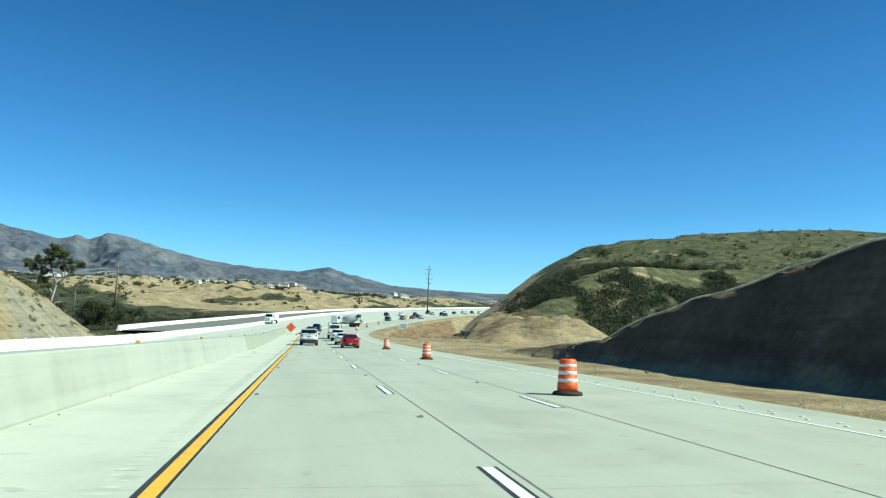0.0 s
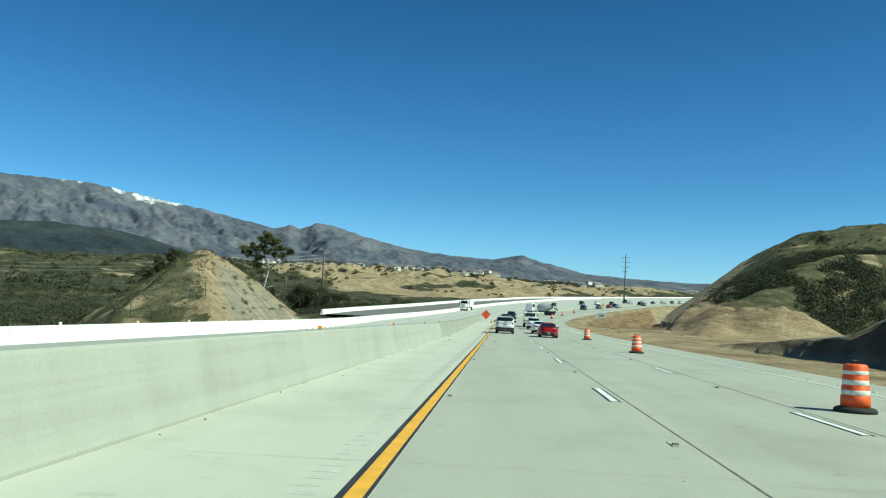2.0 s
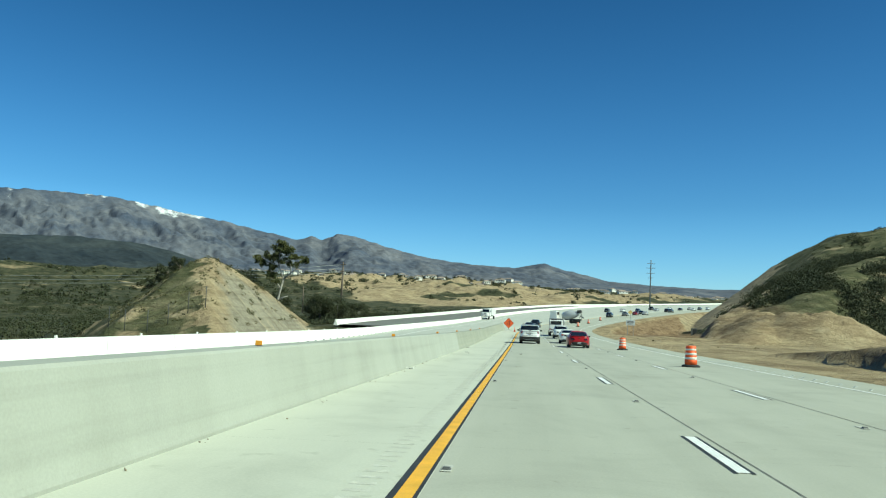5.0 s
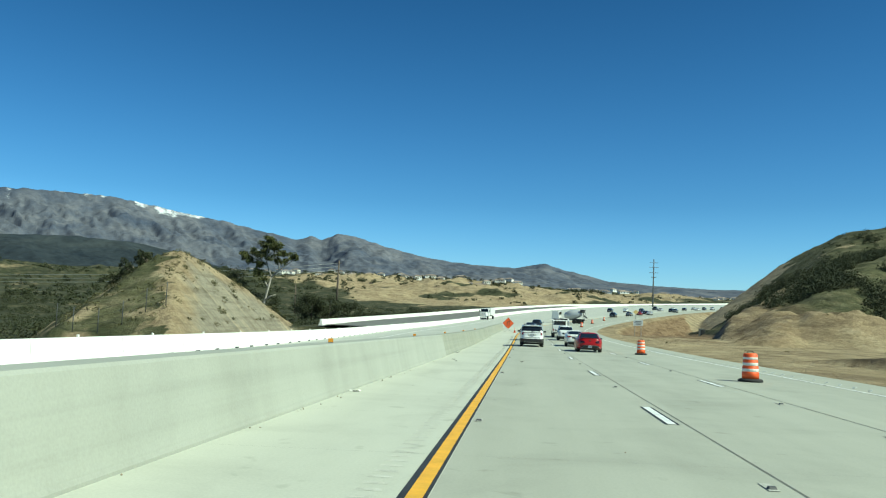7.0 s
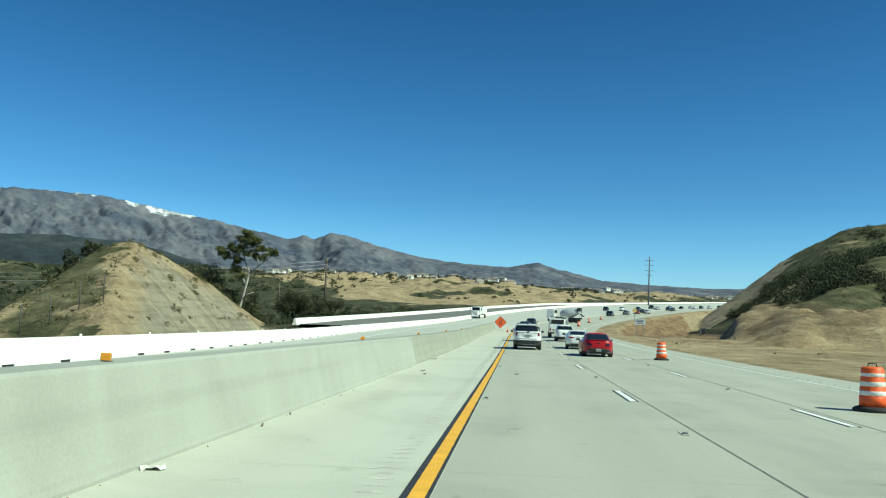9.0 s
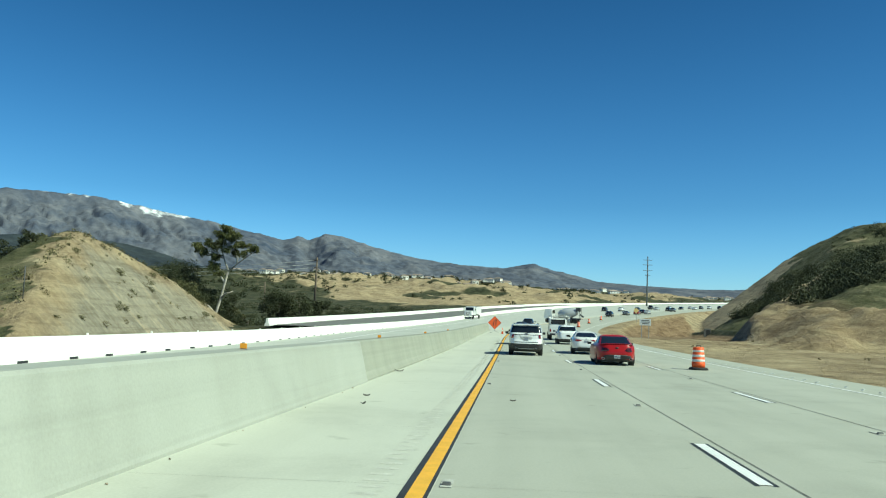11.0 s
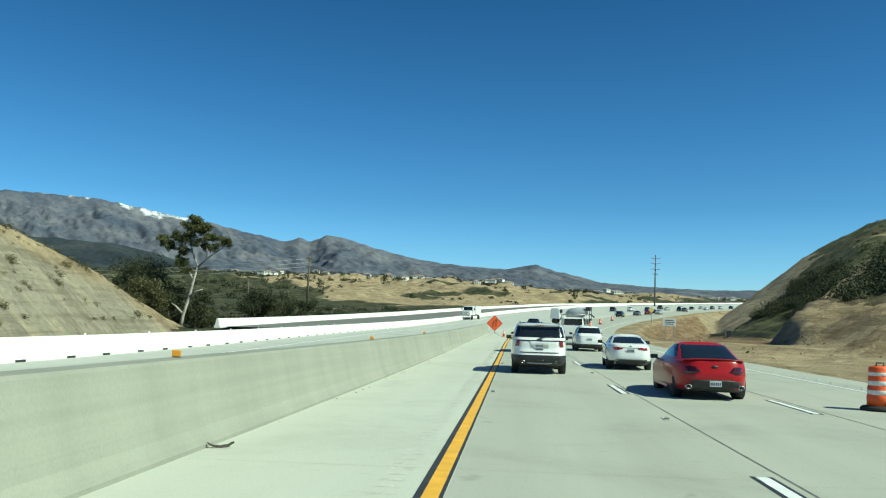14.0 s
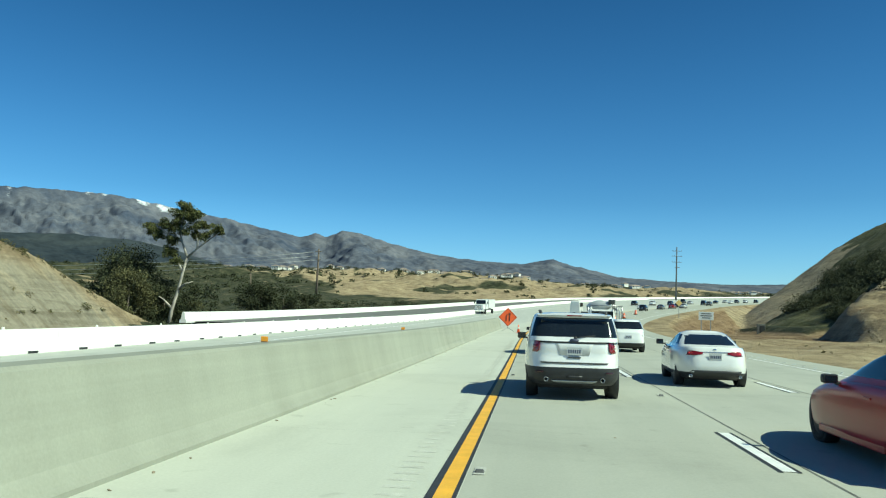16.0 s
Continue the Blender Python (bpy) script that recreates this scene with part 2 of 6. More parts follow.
    face = np.where(right_side, (hb > 0.6) & (hb > nb) & (hb > sp) & (hcut < -6.5 + 2.5 * wobble(x, y, 16, 3, 92)) & (hb < 30 + 3 * wobble(x, y, 45, 3, 75)) | (sp > 0.3) & (sp > hb) & (sv < 1.5), ((m >= zl - 0.05) & (out_l > 1)) * smooth(-0.6, -3.4, mcut + 1.3 * wobble(x, y, 7, 3, 88)))
    face = face * np.where(right_side, 0.32, 1.0)
    loam = right_side * smooth(0.02, 0.4, rz - 0.05 - z) * smooth(3.0, 5.0, out_r) * smooth(130, 170, y) * smooth(520, 470, y) * (hb < 0.4) * (sp < 0.4) * smooth(0.9, 0.3, terrace)
    loam = np.maximum(loam, right_side * (0.42 + 0.35 * wobble(x, y, 11, 3, 95)) * smooth(0.2, 1.0, sp) * (sp > hb) * smooth(3.5, 0.5, sp - 0.55 * (y - 121)) * smooth(50, 44, x))
    loam = np.maximum(loam, right_side * 0.3 * smooth(1.6, 0.9, pile_r))
    grass = np.where(right_side, ((hb > 1.0) & (hb >= sp) & (hb > nb)) | ((sp > 0.5) & (sp > hb) & (x > 46)), (m >= zl - 0.05) & (mcut > 0.8) & (out_l > 1)) * (1.0 - face)
    return z, np.clip(sand, 0, 1), np.clip(bank_shade, 0, 1), face, np.clip(loam, 0, 1), grass


def ground_at(x, y):
    return float(land(np.array([x]), np.array([y]))[0][0])


def graded(stops):
    """Rising coordinates: from, to, step; the step may grow."""
    out = [stops[0][0]]
    for a, b, s0, s1 in stops:
        while out[-1] < b - 1e-6:
            f = (out[-1] - a) / (b - a)
            out.append(min(b, out[-1] + s0 + (s1 - s0) * f))
    return np.array(out)


def sheet(name, xs, ys, zs, mat, masks=()):
    """A grid of heights as one mesh with per-vertex masks."""
    nx, ny = len(xs), len(ys)
    X, Y = np.meshgrid(xs, ys)
    co = np.stack([X, Y, zs], -1).reshape(-1, 3)
    i = np.arange(nx * ny).reshape(ny, nx)
    faces = np.stack([i[:-1, :-1], i[:-1, 1:], i[1:, 1:], i[1:, :-1]], -1).reshape(-1, 4)
    me = bpy.data.meshes.new(name)
    me.from_pydata(co.tolist(), [], faces.tolist())
    me.polygons.foreach_set("use_smooth", np.ones(len(faces), bool))
    for key, values in masks:
        me.attributes.new(key, "FLOAT", "POINT").data.foreach_set("value", np.ascontiguousarray(values.ravel(), dtype=np.float32))
    me.materials.append(mat)
    return new(name, me)


def nodes_of(m):
    m.use_nodes = True
    return m.node_tree, m.node_tree.nodes["Principled BSDF"]


def noise_node(t, scale, detail=5, rough=0.6, coords=None, distort=0.0):
    n = t.nodes.new("ShaderNodeTexNoise")
    n.inputs["Scale"].default_value, n.inputs["Detail"].default_value, n.inputs["Roughness"].default_value = scale, detail, rough
    n.inputs["Distortion"].default_value = distort
    if coords:
        t.links.new(coords, n.inputs["Vector"])
    return n


def ramp_node(t, source, stops):
    r = t.nodes.new("ShaderNodeValToRGB")
    while len(r.color_ramp.elements) < len(stops):
        r.color_ramp.elements.new(0.5)
    for e, (p, c) in zip(r.color_ramp.elements, stops):
        e.position, e.color = p, (*c, 1) if len(c) == 3 else c
    t.links.new(source, r.inputs[0])
    return r


def mix_node(t, fac, a, b, blend="MIX"):
    m = t.nodes.new("ShaderNodeMixRGB")
    m.blend_type = blend
    for socket, v in zip(m.inputs, (fac, a, b)):
        if isinstance(v, (int, float)):
            socket.default_value = v
        elif isinstance(v, tuple):
            socket.default_value = (*v, 1)
        else:
            t.links.new(v, socket)
    return m


def ground_material():
    m = bpy.data.materials.new("earth_and_brush")
    t, out = nodes_of(m)
    geo = t.nodes.new("ShaderNodeNewGeometry").outputs["Position"]
    sand = t.nodes.new("ShaderNodeAttribute")
    sand.attribute_name = "sand"
    big, mid, fine = noise_node(t, 0.03, 6, 0.65, geo), noise_node(t, 0.22, 8, 0.68, geo, 0.2), noise_node(t, 2.2, 6, 0.72, geo)
    soil = ramp_node(t, mid.outputs[0], [(0.28, (0.17, 0.125, 0.075)), (0.45, (0.29, 0.225, 0.138)), (0.58, (0.37, 0.295, 0.18)), (0.72, (0.48, 0.40, 0.265))])
    green = ramp_node(t, mid.outputs[0], [(0.3, (0.013, 0.016, 0.009)), (0.46, (0.044, 0.048, 0.026)), (0.58, (0.080, 0.078, 0.044)), (0.72, (0.19, 0.155, 0.10))])
    is_grass = t.nodes.new("ShaderNodeAttribute")
    is_grass.attribute_name = "grass"
    turf = ramp_node(t, mid.outputs[0], [(0.32, (0.034, 0.038, 0.018)), (0.44, (0.068, 0.070, 0.034)), (0.56, (0.108, 0.104, 0.055)), (0.70, (0.19, 0.165, 0.10))])
    green = mix_node(t, is_grass.outputs["Fac"], green.outputs[0], turf.outputs[0])
    edge = t.nodes.new("ShaderNodeMath")
    edge.operation = "ADD"
    t.links.new(sand.outputs["Fac"], edge.inputs[0])
    wob = t.nodes.new("ShaderNodeMapRange")
    wob.inputs["From Min"].default_value, wob.inputs["From Max"].default_value = 0.3, 0.7
    wob.inputs["To Min"].default_value, wob.inputs["To Max"].default_value = -0.28, 0.28
    t.links.new(big.outputs[0], wob.inputs["Value"])
    t.links.new(wob.outputs[0], edge.inputs[1])
    cut = t.nodes.new("ShaderNodeMapRange")
    cut.inputs["From Min"].default_value, cut.inputs["From Max"].default_value = 0.38, 0.56
    t.links.new(edge.outputs[0], cut.inputs["Value"])
    col = mix_node(t, cut.outputs[0], green.outputs[0], soil.outputs[0])
    # shade of the cut bank, laid over the soil as darker brown
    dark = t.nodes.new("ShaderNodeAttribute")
    dark.attribute_name = "bank_shade"
    bank_shade = ramp_node(t, mid.outputs[0], [(0.3, (0.085, 0.062, 0.038)), (0.55, (0.14, 0.105, 0.066)), (0.72, (0.22, 0.175, 0.12))])
    col = mix_node(t, dark.outputs["Fac"], col.outputs[0], bank_shade.outputs[0])
    # cut faces: grey-tan earth with rills running down the slope
    along_fall = t.nodes.new("ShaderNodeMapping")
    along_fall.inputs["Scale"].default_value = (0.07, 0.55, 0.07)
    t.links.new(geo, along_fall.inputs["Vector"])
    rill = noise_node(t, 1.0, 7, 0.66, along_fall.outputs[0], 0.5)
    cutcol = ramp_node(t, rill.outputs[0], [(0.34, (0.19, 0.168, 0.122)), (0.46, (0.25, 0.235, 0.186)), (0.56, (0.295, 0.274, 0.213)), (0.68, (0.41, 0.35, 0.24))])
    cutcol = mix_node(t, 0.2, cutcol.outputs[0], soil.outputs[0])
    is_face = t.nodes.new("ShaderNodeAttribute")
    is_face.attribute_name = "face"
    col = mix_node(t, is_face.outputs["Fac"], col.outputs[0], cutcol.outputs[0])
    # graded bank below the curve: red-brown loam with blade marks along the road
    is_loam = t.nodes.new("ShaderNodeAttribute")
    is_loam.attribute_name = "loam"
    blade = t.nodes.new("ShaderNodeMapping")
    blade.inputs["Scale"].default_value = (0.35, 0.06, 1.6)
    t.links.new(geo, blade.inputs["Vector"])
    marks_ = noise_node(t, 1.0, 6, 0.65, blade.outputs[0], 0.8)
    loamcol = ramp_node(t, marks_.outputs[0], [(0.32, (0.15, 0.100, 0.058)), (0.5, (0.195, 0.135, 0.080)), (0.72, (0.29, 0.215, 0.135))])
    col = mix_node(t, is_loam.outputs["Fac"], col.outputs[0], loamcol.outputs[0])
    worn = ramp_node(t, marks_.outputs[0], [(0.36, (0.66, 0.64, 0.62)), (0.52, (1, 1, 1))])
    col = mix_node(t, 0.8, col.outputs[0], worn.outputs[0], "MULTIPLY")
    grain = mix_node(t, 0.62, col.outputs[0], fine.outputs[0], "OVERLAY")
    t.links.new(grain.outputs[0], out.inputs["Base Color"])
    out.inputs["Roughness"].default_value = 0.95
    out.inputs["Specular IOR Level"].default_value = 0.15
    rel = t.nodes.new("ShaderNodeBump")
    rel.inputs["Strength"].default_value, rel.inputs["Distance"].default_value = 0.8, 0.4
    clods = noise_node(t, 0.8, 6, 0.7, geo, 0.4)
    relief = mix_node(t, 0.6, fine.outputs[0], clods.outputs[0])
    rel.inputs["Distance"].default_value = 0.75
    t.links.new(relief.outputs[0], rel.inputs["Height"])
    t.links.new(rel.outputs[0], out.inputs["Normal"])
    return m


xs = graded([(-2600, -400, 90, 22), (-400, -80, 12, 2.2), (-80, -62, 1.3, 1.2), (-62, -22, 0.6, 0.6), (-22, 17, 1.2, 1.2), (17, 27, 0.5, 0.5), (27, 62, 0.8, 0.8), (62, 110, 1.2, 1.2), (110, 400, 1.6, 14), (400, 2600, 22, 110)])
ys = graded([(-500, -30, 60, 4), (-30, 82, 1.4, 1.4), (82, 160, 0.62, 0.62), (160, 200, 0.9, 0.9), (200, 300, 1.4, 1.4), (300, 520, 1.6, 4), (520, 1200, 5, 20), (1200, 2700, 22, 90)])
GX, GY = np.meshgrid(xs, ys)
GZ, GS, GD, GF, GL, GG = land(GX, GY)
ground = tagged(sheet("ground", xs, ys, GZ, ground_material(), [("sand", GS), ("bank_shade", GD), ("face", GF), ("loam", GL), ("grass", GG)]), "dry tan earth and green brush over the valley and hills", "ground", kind="structure")


def mountain_material(name, low, high, snow):
    m = bpy.data.materials.new(name)
    t, out = nodes_of(m)
    geo = t.nodes.new("ShaderNodeNewGeometry").outputs["Position"]
    a, b = noise_node(t, 0.0045, 9, 0.72, geo, 0.8), noise_node(t, 0.03, 7, 0.75, geo, 0.4)
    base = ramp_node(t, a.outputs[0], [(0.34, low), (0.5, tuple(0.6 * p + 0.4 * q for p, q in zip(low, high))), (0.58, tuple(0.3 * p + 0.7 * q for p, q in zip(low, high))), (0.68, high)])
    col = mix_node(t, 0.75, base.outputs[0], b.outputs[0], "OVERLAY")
    if snow:
        at = t.nodes.new("ShaderNodeAttribute")
        at.attribute_name = "snow"
        speck = noise_node(t, 0.035, 7, 0.75, geo, 0.6)
        add = mix_node(t, 0.9, at.outputs["Color"], speck.outputs[0], "MULTIPLY")
        s = ramp_node(t, add.outputs[0], [(0.44, (0, 0, 0)), (0.62, (0.9, 0.9, 0.9))])
        col = mix_node(t, s.outputs[0], col.outputs[0], (0.85, 0.87, 0.9))
    t.links.new(col.outputs[0], out.inputs["Base Color"])
    out.inputs["Roughness"].default_value = 1.0
    out.inputs["Specular IOR Level"].default_value = 0.05
    rel = t.nodes.new("ShaderNodeBump")
    rel.inputs["Strength"].default_value, rel.inputs["Distance"].default_value = 0.35, 14.0
    t.links.new(a.outputs[0], rel.inputs["Height"])
    t.links.new(rel.outputs[0], out.inputs["Normal"])
    return m


def mountain_range(name, bearings, crest, r0, r1, r2, rough, seed, mat, label, snow_line=None):
    """A range on an arc of bearings (degrees right of the road), rising from r0 to its crest at r1 and falling to r2."""
    az, r = np.radians(np.linspace(bearings[0], bearings[1], 900)), np.concatenate([np.linspace(r0, r1, 90), np.linspace(r1, r2, 6)[1:]])
    A, R = np.meshgrid(az, r)
    X, Y = R * np.sin(A), R * np.cos(A)
    top = along(np.degrees(A), crest)
    rise = np.where(R < r1, ((R - r0) / (r1 - r0)) ** 1.15, 1 - (R - r1) / (r2 - r1))
    U = r1 * A + 0.35 * (R - r0)
    spurs = np.abs(wobble(U, 0.35 * R, 560, 5, seed)) * 0.9 + np.abs(wobble(U, 0.4 * R, 170, 4, seed + 1)) * 0.36 + np.abs(wobble(U, 0.5 * R, 60, 3, seed + 3)) * 0.10
    top = top * (1 + 0.012 * wobble(R * A, R * 0, 90, 4, seed + 2))
    foot = road_z(Y) - 12
    Z = foot + (top - foot) * rise * (1 - rough * spurs * (1 - rise**6))
    ny, nx = A.shape
    co = np.stack([X, Y, Z], -1).reshape(-1, 3)
    i = np.arange(nx * ny).reshape(ny, nx)
    f = np.stack([i[:-1, :-1], i[:-1, 1:], i[1:, 1:], i[1:, :-1]], -1).reshape(-1, 4)
    me = bpy.data.meshes.new(name)
    me.from_pydata(co.tolist(), [], f.tolist())
    me.polygons.foreach_set("use_smooth", np.ones(len(f), bool))
    if snow_line:
        deg = np.degrees(A)
        s = sum(k * np.exp(-(((deg - b0) / w0) ** 2)) * smooth(1 - d0, 1.0, rise) for b0, w0, d0, k in ((-25.0, 1.5, 0.17, 1.05), (-26.8, 0.6, 0.08, 0.95), (-28.9, 0.6, 0.06, 0.95), (-31.4, 0.7, 0.06, 0.9), (-22.8, 1.0, 0.08, 0.95), (-30.0, 0.5, 0.05, 0.9), (-34.5, 0.5, 0.45, 0.8)))
        s = np.clip(s, 0, 1) * (R <= r1 + 1)
        me.attributes.new("snow", "FLOAT", "POINT").data.foreach_set("value", np.ascontiguousarray(s.ravel(), dtype=np.float32))
    me.materials.append(mat)
    return tagged(new(name, me), label, "mountains", kind="structure")


# aerial haze is put into the far mountains' blue-grey base colours
hazed_rock = mountain_material("hazed_mountain_rock", (0.060, 0.073, 0.108), (0.165, 0.166, 0.184), True)
# dark slate blue-grey tones for the foothills
foot_tint = mountain_material("foothill_tint", (0.024, 0.032, 0.042), (0.052, 0.060, 0.064), False)
mountain_range("mountain_range", (-62, 46), [(-62, 360), (-45, 420), (-34.8, 456), (-30.6, 461), (-28.2, 457), (-26.4, 439), (-23.1, 408), (-20.8, 387), (-17.7, 351), (-16.3, 331), (-15.3, 354), (-14.5, 337), (-13.4, 367), (-12.2, 360), (-10.9, 335), (-7.2, 283), (-5.2, 268), (-2.8, 255), (-0.7, 251), (1.3, 271), (2.5, 251), (5.8, 203), (9.1, 189), (12.8, 178), (30, 185), (46, 215)], 2300, 3400, 4200, 0.42, 31, hazed_rock, "mountains tinted blue-grey for haze, with snow along the crest", 424)
mountain_range("foothill_range", (-62, -12), [(-62, 230), (-45, 185), (-34.6, 173), (-30.4, 181), (-26.2, 173), (-24.4, 159), (-21.4, 129), (-17, 108), (-12, 95)], 1500, 2100, 2600, 0.3, 33, foot_tint, "dark slate-toned brush-covered foothills under the mountains")


def part(name, bm, mat, parent=None, label=""):
    """Links a bmesh as one mesh object under a thing or a part."""
    me = bpy.data.meshes.new(name)
    bm.to_mesh(me)
    bm.free()
    for m in mat if isinstance(mat, (list, tuple)) else (mat,):
        me.materials.append(m)
    ob = new(name, me)
    if parent:
        ob.parent = parent
    if label:
        ob["label"] = label
    return ob


def thing(name, m, label, category, group="", kind=""):
    ob = tagged(new(name), label, category, group, kind)
    ob.matrix_basis = m
    return ob


# ---- road ----
def concrete_material(name, base, dark, streak=False):
    """Broom-finished concrete: wheel-track stains along the road, blotches, tining and specks."""
    m = bpy.data.materials.new(name)
    t, out = nodes_of(m)
    geo = t.nodes.new("ShaderNodeNewGeometry").outputs["Position"]
    stretch = t.nodes.new("ShaderNodeMapping")
    stretch.inputs["Scale"].default_value = (1.0, 0.05, 1.0) if not streak else (0.5, 0.9, 0.12)
    t.links.new(geo, stretch.inputs["Vector"])
    lanes, blot, fine = noise_node(t, 0.9, 5, 0.6, stretch.outputs[0]), noise_node(t, 0.3, 7, 0.65, geo, 0.6), noise_node(t, 28, 4, 0.7, geo)
    a = ramp_node(t, lanes.outputs[0], [(0.3, dark), (0.62, base)])
    b = ramp_node(t, blot.outputs[0], [(0.28, tuple(0.72 * c for c in base)), (0.5, base), (0.75, tuple(min(1, 1.08 * c) for c in base))])
    c = mix_node(t, 0.5, a.outputs[0], b.outputs[0])
    if streak:
        tide = t.nodes.new("ShaderNodeMapping")
        tide.inputs["Scale"].default_value = (0.1, 0.03, 3.2)
        t.links.new(geo, tide.inputs["Vector"])
        lines = noise_node(t, 1.0, 4, 0.6, tide.outputs[0], 0.3)
        grime = ramp_node(t, lines.outputs[0], [(0.4, tuple(0.74 * v for v in base)), (0.55, base)])
        c = mix_node(t, 0.28, c.outputs[0], grime.outputs[0])
    else:
        oil = noise_node(t, 1.7, 3, 0.5, geo, 0.3)
        spots = ramp_node(t, oil.outputs[0], [(0.66, (1, 1, 1)), (0.74, (0.82, 0.82, 0.81))])
        c = mix_node(t, 1.0, c.outputs[0], spots.outputs[0], "MULTIPLY")
    d = mix_node(t, 0.16, c.outputs[0], fine.outputs[0], "OVERLAY")
    t.links.new(d.outputs[0], out.inputs["Base Color"])
    out.inputs["Roughness"].default_value = 0.82
    out.inputs["Specular IOR Level"].default_value = 0.3
    rel = t.nodes.new("ShaderNodeBump")
    rel.inputs["Strength"].default_value, rel.inputs["Distance"].default_value = 0.12, 0.01
    t.links.new(fine.outputs[0], rel.inputs["Height"])
    t.links.new(rel.outputs[0], out.inputs["Normal"])
    return m


concrete = concrete_material("road_concrete", (0.395, 0.398, 0.342), (0.315, 0.318, 0.272))
shoulder_concrete = concrete_material("shoulder_concrete", (0.50, 0.505, 0.436), (0.435, 0.44, 0.380))
wall_concrete = concrete_material("wall_concrete", (0.376, 0.384, 0.342), (0.285, 0.290, 0.250), streak=True)
old_wall_concrete = concrete_material("older_wall_concrete", (0.315, 0.32, 0.266), (0.20, 0.205, 0.166), streak=True)
opposite_concrete = concrete_material("worn_concrete", (0.46, 0.465, 0.42), (0.36, 0.37, 0.335))
barrier_white = concrete_material("new_white_concrete", (0.80, 0.79, 0.75), (0.72, 0.71, 0.67))
asphalt = concrete_material("old_asphalt", (0.17, 0.17, 0.155), (0.115, 0.115, 0.105))
yellow_paint = material("yellow_paint", (0.78, 0.42, 0.03), 0.55, vary=0.08, scale=3, fine=40)
white_paint = material("white_paint", (0.80, 0.80, 0.78), 0.5, vary=0.06, scale=3, fine=40)
black_paint = material("black_paint", (0.035, 0.035, 0.035), 0.6, vary=0.15, scale=3, fine=40)
joint_dark = material("joint_sealant", (0.16, 0.16, 0.145), 0.8, vary=0.2)


def ribbon(name, y0, y1, step, xa, xb, lift, mat, parent=None, label="", across=1, thick=0.0):
    """A strip of road between two edge curves, following the grade."""
    ys_ = np.arange(y0, y1 + step * 0.5, step)
    bm = bmesh.new()
    rows = []
    for y in ys_:
        a, b = float(xa(y)), float(xb(y))
        rows.append([bm.verts.new((a + (b - a) * k / across, y, float(road_z(y)) + lift)) for k in range(across + 1)])
    for p, q in zip(rows, rows[1:]):
        for k in range(across):
            bm.faces.new((p[k], p[k + 1], q[k + 1], q[k]))
    if thick:
        for side in (0, -1):
            for p, q in zip(rows, rows[1:]):
                high = [bm.verts.new(v.co) for v in (p[side], q[side])]
                low = [bm.verts.new(v.co - Vector((0, 0, thick))) for v in (p[side], q[side])]
                bm.faces.new((high[0], high[1], low[1], low[0]))
    for f in bm.faces:
        f.smooth = True
    bmesh.ops.recalc_face_normals(bm, faces=bm.faces)
    return part(name, bm, mat, parent, label)


def fixed(x):
    return lambda y: x


SWING = spline([(-80, 0), (145, 0), (177, 1.2), (211, 6), (249, 14.5), (302, 31), (379, 57.5), (450, 87), (560, 137), (700, 202), (900, 299)])
MEDIAN = lambda y: SWING(y) - 3.6
road = tagged(ribbon("road", -80, 880, 3, lambda y: SWING(y) + 0.13, lambda y: RIGHT(y), 0.0, concrete, across=6, thick=0.3), "pale grey-green concrete freeway lanes", "road", kind="structure")
shoulder = tagged(ribbon("road_shoulder", -80, 880, 3, lambda y: MEDIAN(y) - 0.05, lambda y: SWING(y) + 0.13, 0.0, shoulder_concrete, across=3, thick=0.3), "pale clean concrete shoulder inside the yellow line", "road", kind="structure")
opposite = tagged(ribbon("road_opposite", -80, 880, 3, lambda y: FAR_EDGE(y), lambda y: MEDIAN(y) - 0.06, 0.0, opposite_concrete, across=6, thick=0.3), "worn grey concrete lanes of the closed roadway", "road", kind="structure")
ramp_road = tagged(ribbon("road_ramp", 146, 880, 4, lambda y: RAMP(y), lambda y: FAR_EDGE(y) - 0.7, 0.35, asphalt, across=3, thick=0.6), "dark asphalt ramp behind the white barrier", "road", kind="structure")


def swept(name, ys_, xline, profile, mat, parent=None, label="", base=0.0):
    """A wall of constant section along a line; profile: (offset, height) pairs, closed at its foot."""
    bm = bmesh.new()
    rings = []
    for y in ys_:
        x0 = float(xline(y))
        z0 = float(road_z(y)) + base
        rings.append([bm.verts.new((x0 + o, y, z0 + h)) for o, h in profile])
    n = len(profile)
    for p, q in zip(rings, rings[1:]):
        for k in range(n - 1):
            bm.faces.new((p[k], p[k + 1], q[k + 1], q[k]))
    bm.faces.new(rings[0])
    bm.faces.new(rings[-1])
    bmesh.ops.recalc_face_normals(bm, faces=bm.faces)
    return part(name, bm, mat, parent, label)


K_RAIL = [(-0.30, -0.1), (-0.30, 0.08), (-0.18, 0.26), (-0.10, 0.785), (-0.075, 0.81), (0.075, 0.81), (0.10, 0.785), (0.18, 0.26), (0.30, 0.08), (0.30, -0.1)]
far_barrier = thing("barrier_far", pose(0, 0, 0), "white concrete barrier with dark drain slots", "barrier", kind="structure")
edges = list(np.arange(-76, 330, 6.1))
for a, b in zip(edges, edges[1:]):
    swept("barrier_segment", np.linspace(a + 0.012, b - 0.012, 3), lambda y: FAR_EDGE(y) + 0.32, K_RAIL, barrier_white, far_barrier)
swept("barrier_run", np.arange(edges[-1], 870, 4), lambda y: FAR_EDGE(y) + 0.32, K_RAIL, barrier_white, far_barrier)
ramp_barrier = thing("barrier_ramp", pose(0, 0, 0), "white concrete barrier along the ramp", "barrier", kind="structure")
edges = list(np.arange(144, 330, 6.1))
